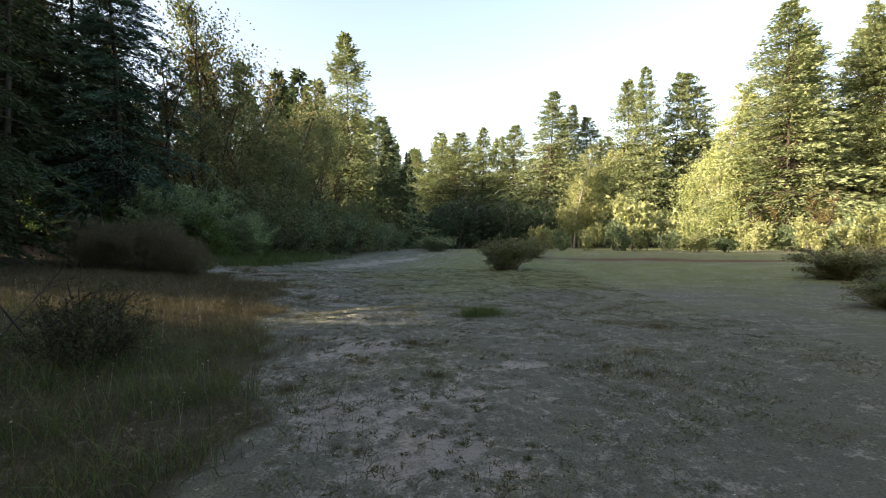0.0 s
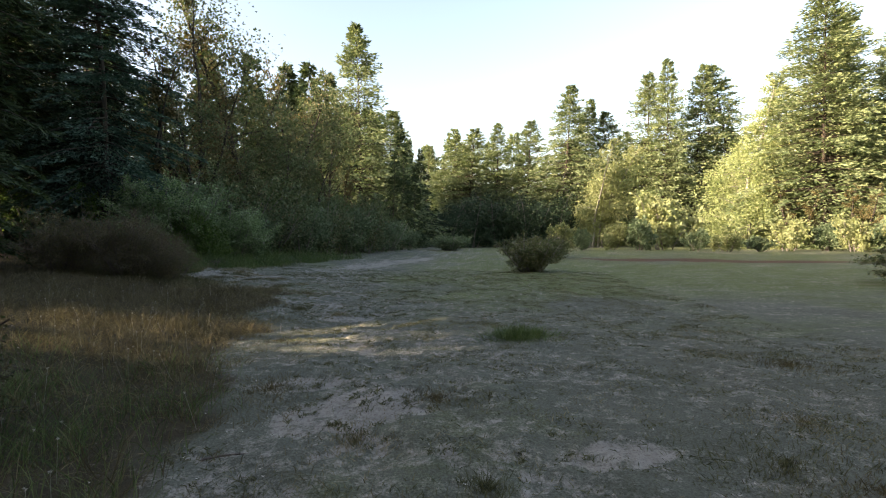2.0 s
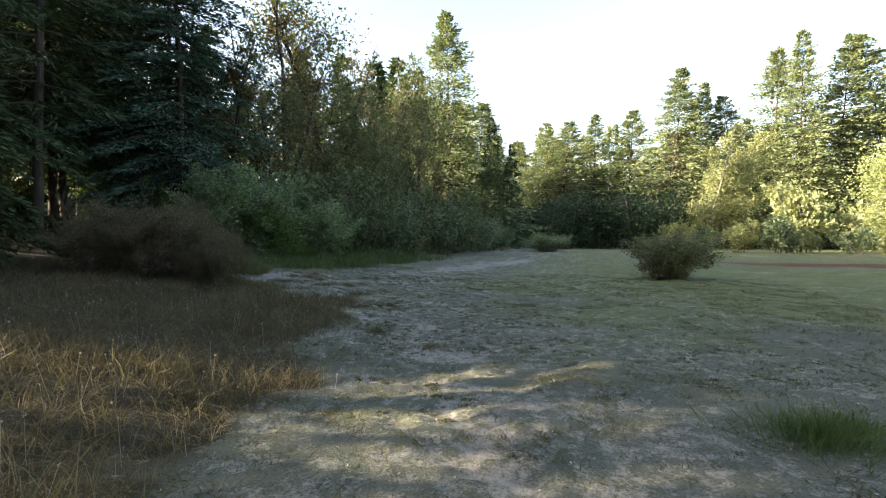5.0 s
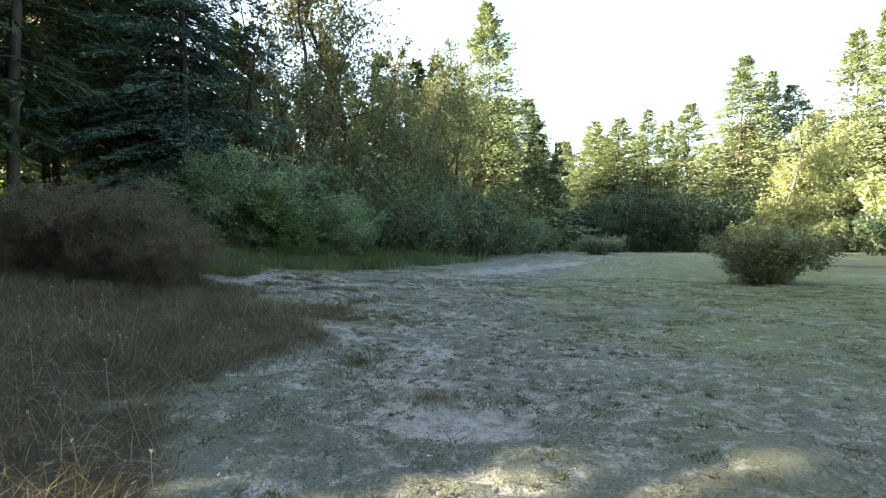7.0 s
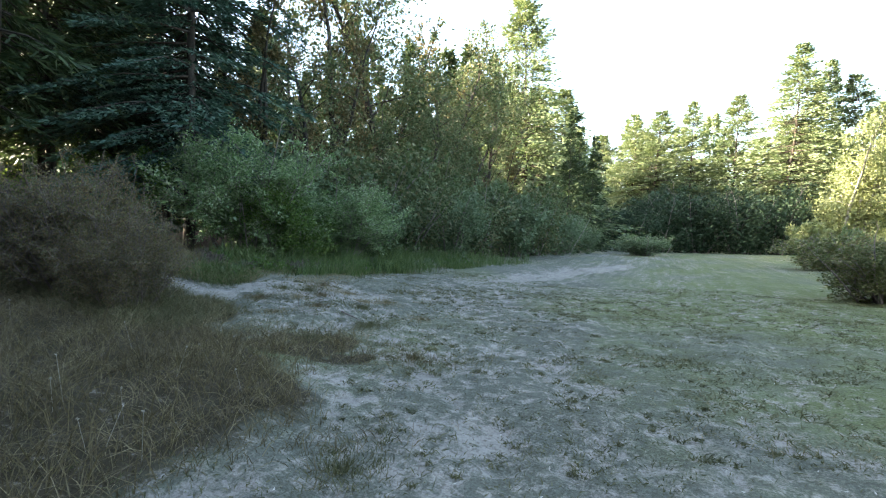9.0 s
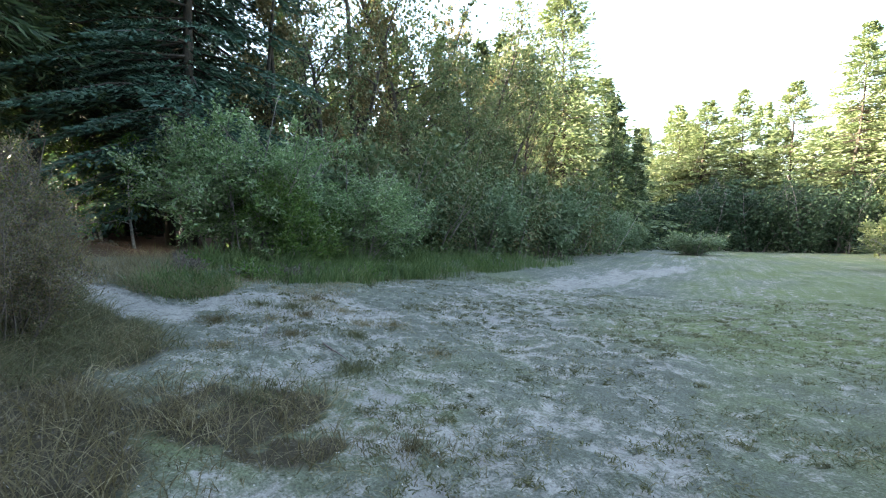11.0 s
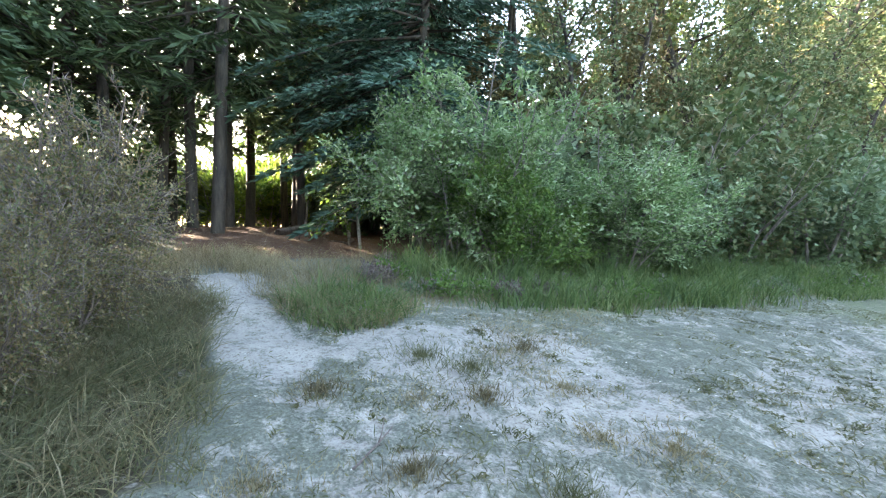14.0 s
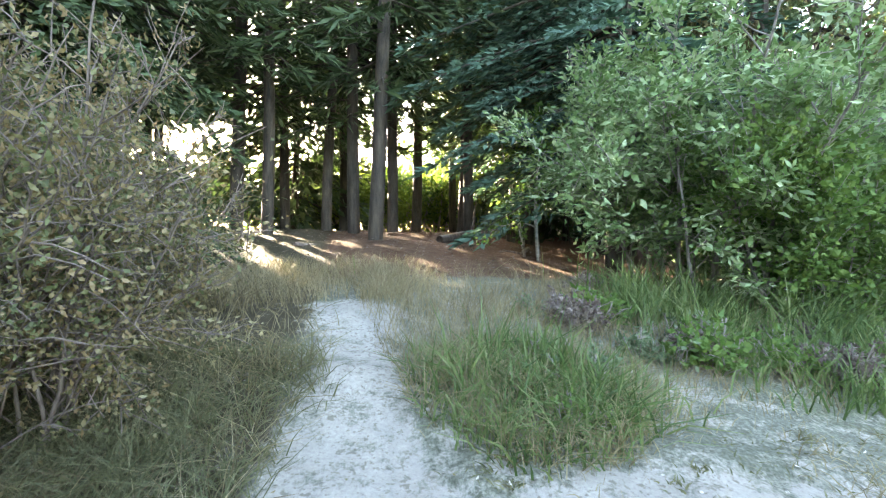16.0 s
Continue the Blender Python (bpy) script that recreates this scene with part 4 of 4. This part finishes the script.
# ---- dead wood and dry stalks ----
def stick(a, b, thick, seed, name="stick", label="thin dead stick lying on the ground", material=None, forks=2):
    rng = np.random.default_rng(seed)
    a, b = np.array(a, float), np.array(b, float)
    long = np.linalg.norm(b - a)
    line = bend((0, 0, 0), b - a, long, rng, 0, 0.06, 7)
    paths, radii = [line], [[thick, thick * 0.8, thick * 0.45]]
    for _ in range(forks):
        p = line[rng.integers(2, 6)]
        paths.append(bend(p, unit(b - a) + rng.normal(size=3) * 0.6 + np.array([0, 0, 0.1]), long * rng.uniform(0.15, 0.35), rng, 0, 0.15, 3))
        radii.append([thick * 0.5, thick * 0.2])
    v, f = tubes(paths, radii, 6)
    ob = new(name, mesh_of(name, v, f, material or DEADWOOD, True))
    ob.location = a
    return tagged(ob, label, "stick" if name != "log" else "log")


def lying(x1, y1, x2, y2, thick, seed, **more):
    return stick((x1, y1, float(height(x1, y1)) + thick * 0.6), (x2, y2, float(height(x2, y2)) + thick * 0.6), thick, seed, **more)


lying(-5.95, 17.35, -5.5, 17.15, 0.012, 1)
lying(-6.6, 17.05, -6.9, 17.45, 0.008, 2)
lying(-0.75, 4.55, -0.45, 4.8, 0.009, 3)
lying(-17.2, 19.2, -21.0, 22.3, 0.09, 4, name="log", label="fallen reddish log in the needle litter", forks=1)
lying(-18.0, 21.6, -15.6, 20.6, 0.06, 5, name="log", label="fallen thin log in the needle litter", forks=1)
lying(-16.4, 16.2, -19.0, 18.9, 0.05, 6, name="log", label="fallen thin log in the needle litter", forks=1)
for n, (x, y, tx, ty, tz) in enumerate([(-4.6, 5.2, -3.1, 5.2, 0.75), (-4.9, 5.4, -3.4, 4.6, 0.6), (-4.4, 4.9, -5.2, 4.6, 1.2), (-4.2, 4.6, -2.9, 4.4, 0.45), (-5.0, 4.9, -4.6, 5.9, 1.05)]):
    stick((x, y, float(height(x, y)) - 0.03), (tx, ty, float(height(tx, ty)) + tz), 0.022 - 0.002 * n, 30 + n, "dead_branch", "dark dead branch sticking out of the tall grass", BARK, 4)
stick((-6.3, 46.0, float(height(-6.3, 46.0))), (-4.9, 46.6, float(height(-4.9, 46.6)) + 2.9), 0.03, 40, "dead_branch", "pale dead branch leaning out of the belt", BARK_PALE, 2)
DARK_TANGLE = grow_leafy("dark_shrub", 160, 1.45, 1.15, BRAMBLE, 3200, 0.05, 0.028, BARK, 16, 7, 6, 0.1, 0.35, thick=0.009)
plant("dark_shrub", DARK_TANGLE, -3.1, 4.3, 1.0, 0.5, "dark half-dead shrub tangled in the tall grass", "shrub")
DRY = grow_leafy("dry_weed", 150, 0.6, 0.42, leaf_material("withered_leaves", [(0.05, 0.035, 0.035), (0.11, 0.08, 0.075), (0.2, 0.16, 0.14)], 0.2, 2.0), 1500, 0.05, 0.025, TWIG, 14, 5, 4, 0.2, 0.4)
for n, (x, y, sz) in enumerate([(-9.9, 21.6, 1.0), (-10.9, 19.1, 0.95), (-10.6, 21.2, 0.8), (-12.0, 19.8, 0.8), (-9.6, 20.6, 0.9), (-9.4, 22.2, 0.9), (-10.2, 19.9, 0.8)]):
    plant("dry_weed", DRY, x, y, sz, n, "withered brown weed clump in the green grass", "shrub", "dry weeds")
WEED = [grow_leafy("weed", 152 + i, 0.5, 0.34, (BUSH_GREEN, BELT_LEAF)[i], 700, 0.055, 0.026, TWIG, 9, 4, 4, 0.15, 0.4) for i in range(2)]
for n, (x, y, sz) in enumerate([(-9.2, 18.3, 0.8), (-9.7, 18.6, 1.0), (-10.2, 18.4, 0.9), (-10.1, 19.4, 1.1), (-9.9, 20.4, 1.2), (-10.6, 20.1, 1.1), (-9.6, 22.6, 1.1), (-11.4, 18.9, 0.8), (-9.5, 24.6, 1.0), (-9.2, 26.8, 1.1)]):
    plant("weed", WEED[n % 2], x, y, sz, 1.3 * n, "leafy green weed standing in the verge grass", "shrub", "weeds")
rng = np.random.default_rng(91)
for n in range(34):
    y = rng.uniform(19.0, 32)
    x = float(np.interp(y, [17.8, 18.6, 19.3, 20.2, 22, 25, 33], [-8.75, -8.8, -9.2, -9.0, -8.6, -8.4, -6.7])) - rng.uniform(0.7, 2.0)
    plant("weed", WEED[n % 2], x, y, rng.uniform(0.8, 1.7), rng.uniform(0, 6), "leafy green weed standing in the verge grass", "shrub", "weeds")
SAPLING = grow_leafy("sapling", 151, 3.4, 1.1, BUSH_GREEN, 1500, 0.1, 0.06, BARK_PALE, 1, 14, 5, 0.25, 0.4)
for n, (x, y, sz) in enumerate([(-15.2, 20.7, 1.0), (-19.2, 22.0, 1.3)]):
    plant("sapling", SAPLING, x, y, sz, n, "slender sapling at the edge of the litter", "tree", "saplings")


def seed_heads():
    """Pale seed heads on stalks in the tall grass, one object."""
    rng = np.random.default_rng(77)
    x, y = scatter(78, 1100, (-9, -0.5, 1, 14.4), lambda x, y: zones(x, y)["tall"] * 0.35)
    base = np.stack([x, y, height(x, y)], 1)
    tops = base + np.stack([rng.normal(size=len(x)) * 0.06, rng.normal(size=len(x)) * 0.06, rng.uniform(0.15, 0.42, len(x))], 1)
    v, f = tubes([np.array([a, (a + b) / 2, b]) for a, b in zip(base, tops)], [[0.002, 0.0015]] * len(x), 3)
    k = 9
    at = np.repeat(tops, k, 0)
    lv = leaves(at, rng.normal(size=(len(at), 3)), 0.016, 0.008, rng, 0, 0)
    ob = new("seed_heads", mesh_of("seed_heads", np.concatenate([v, lv]), np.concatenate([f, quads(len(at)) + len(v)]), leaf_material("seed_fluff", [(0.3, 0.27, 0.24), (0.5, 0.47, 0.44)], 0.3, 3.0)))
    return tagged(ob, "pale dry seed heads standing in the tall grass", "seed heads", kind="stuff")


seed_heads()

xs, ys = scatter(17, 6000, (-11.2, -8.4, 17.2, 19.6), lambda x, y: step(0, 0.25, verge(x, y)) * blob(x, y, -9.55, 18.1, 1.05, 0.72, -20))
blades("green_grass", 18, xs, ys, 0.3 * (0.35 + 1.0 * clumps(xs, ys, 0.35, 54)), 0.011, GREENGRASS, 0.55, "bright green grass clump beside the sandy path")

xs, ys = scatter(19, 9000, (-11.2, -8.4, 17.2, 19.6), lambda x, y: step(0, 0.2, verge(x, y)) * blob(x, y, -9.55, 18.1, 1.15, 0.8, -20))
blades("straw_grass", 20, xs, ys, 0.26, 0.005, STRAW, 0.6, "dry straw among the green grass clump")
xs, ys = scatter(21, 9000, (-10, -6.5, 17.6, 21.5), lambda x, y: 0.8 * blob(x, y, -8.2, 19.7, 0.75, 0.45, 30) + 0.6 * blob(x, y, -7.4, 18.9, 0.5, 0.3) + 0.5 * blob(x, y, -8.6, 20.6, 0.5, 0.8))
blades("straw_grass", 22, xs, ys, 0.11, 0.005, STRAW, 0.7, "low bleached straw on the sand beside the verge")
xs, ys = scatter(23, 26000, (-10.5, -6.8, 14.6, 17.0), lambda x, y: zones(x, y)["tall"] * (0.4 + 0.6 * step(-0.4, 0.4, waves(x, y, 0.8, 56))))
blades("dull_grass", 24, xs, ys, 0.1 + 0.3 * clumps(xs, ys, 0.5, 61), 0.006, DULLGRASS, 0.7, "matted dry grass at the foot of the brown shrub")


def litter_bits(name, seed, n, box, size, material, label, want):
    """Fallen leaves and chips lying on the ground, one object."""
    rng = np.random.default_rng(seed)
    x, y = scatter(seed, n, box, want)
    at = np.stack([x, y, height(x, y) + 0.012], 1)
    way = np.concatenate([rng.normal(size=(len(x), 2)), rng.uniform(-0.15, 0.3, (len(x), 1))], 1)
    v = leaves(at, unit(way), size * rng.uniform(0.5, 1.5, len(x)), size * 0.45, rng, 0, 0.9)
    return tagged(new(name, mesh_of(name, v, quads(len(x)), material)), label, "litter", kind="stuff")


open_ground = lambda x, y: (1 - zones(x, y)["tall"]) * (verge(x, y) < 0)
litter_bits("fallen_leaf_litter", 61, 1500, (-9, 6, -1, 21), 0.035, RUST, "brown fallen leaves scattered over the clearing", open_ground)
litter_bits("pale_chips", 62, 1300, (-9, 6, -1, 21), 0.03, leaf_material("pale_chip", [(0.3, 0.27, 0.22), (0.55, 0.52, 0.46)], 0.05, 3.0), "pale bits of straw and bark scattered over the clearing", open_ground)
litter_bits("needle_litter_twigs", 63, 2500, (-24, -13, 12, 24), 0.09, DEADWOOD, "small dead twigs over the needle litter", lambda x, y: zones(x, y)["litter"])


def pebbles():
    """Small stones trodden into the sand, one object."""
    rng = np.random.default_rng(64)
    x, y = scatter(65, 2600, (-11, 5, -1, 22), lambda x, y: step(0.3, 0.6, zones(x, y)["sand"]))
    n = len(x)
    r = 0.004 + 0.012 * rng.uniform(0, 1, (n, 1, 1)) ** 3
    shape = np.array([(1, 0, 0), (0, 1, 0), (-1, 0, 0), (0, -1, 0), (0, 0, 0.7), (0, 0, -0.5)])
    v = np.stack([x, y, height(x, y) + 0.0], 1)[:, None] + shape[None] * r * rng.uniform(0.6, 1.4, (n, 6, 1))
    tri = np.array([(0, 1, 4), (1, 2, 4), (2, 3, 4), (3, 0, 4), (1, 0, 5), (2, 1, 5), (3, 2, 5), (0, 3, 5)])
    f = (np.arange(n)[:, None, None] * 6 + tri[None]).reshape(-1, 3)
    return tagged(new("pebbles", mesh_of("pebbles", v.reshape(-1, 3), f, STONE)), "small pale stones trodden into the sand", "stones", kind="stuff")


pebbles()
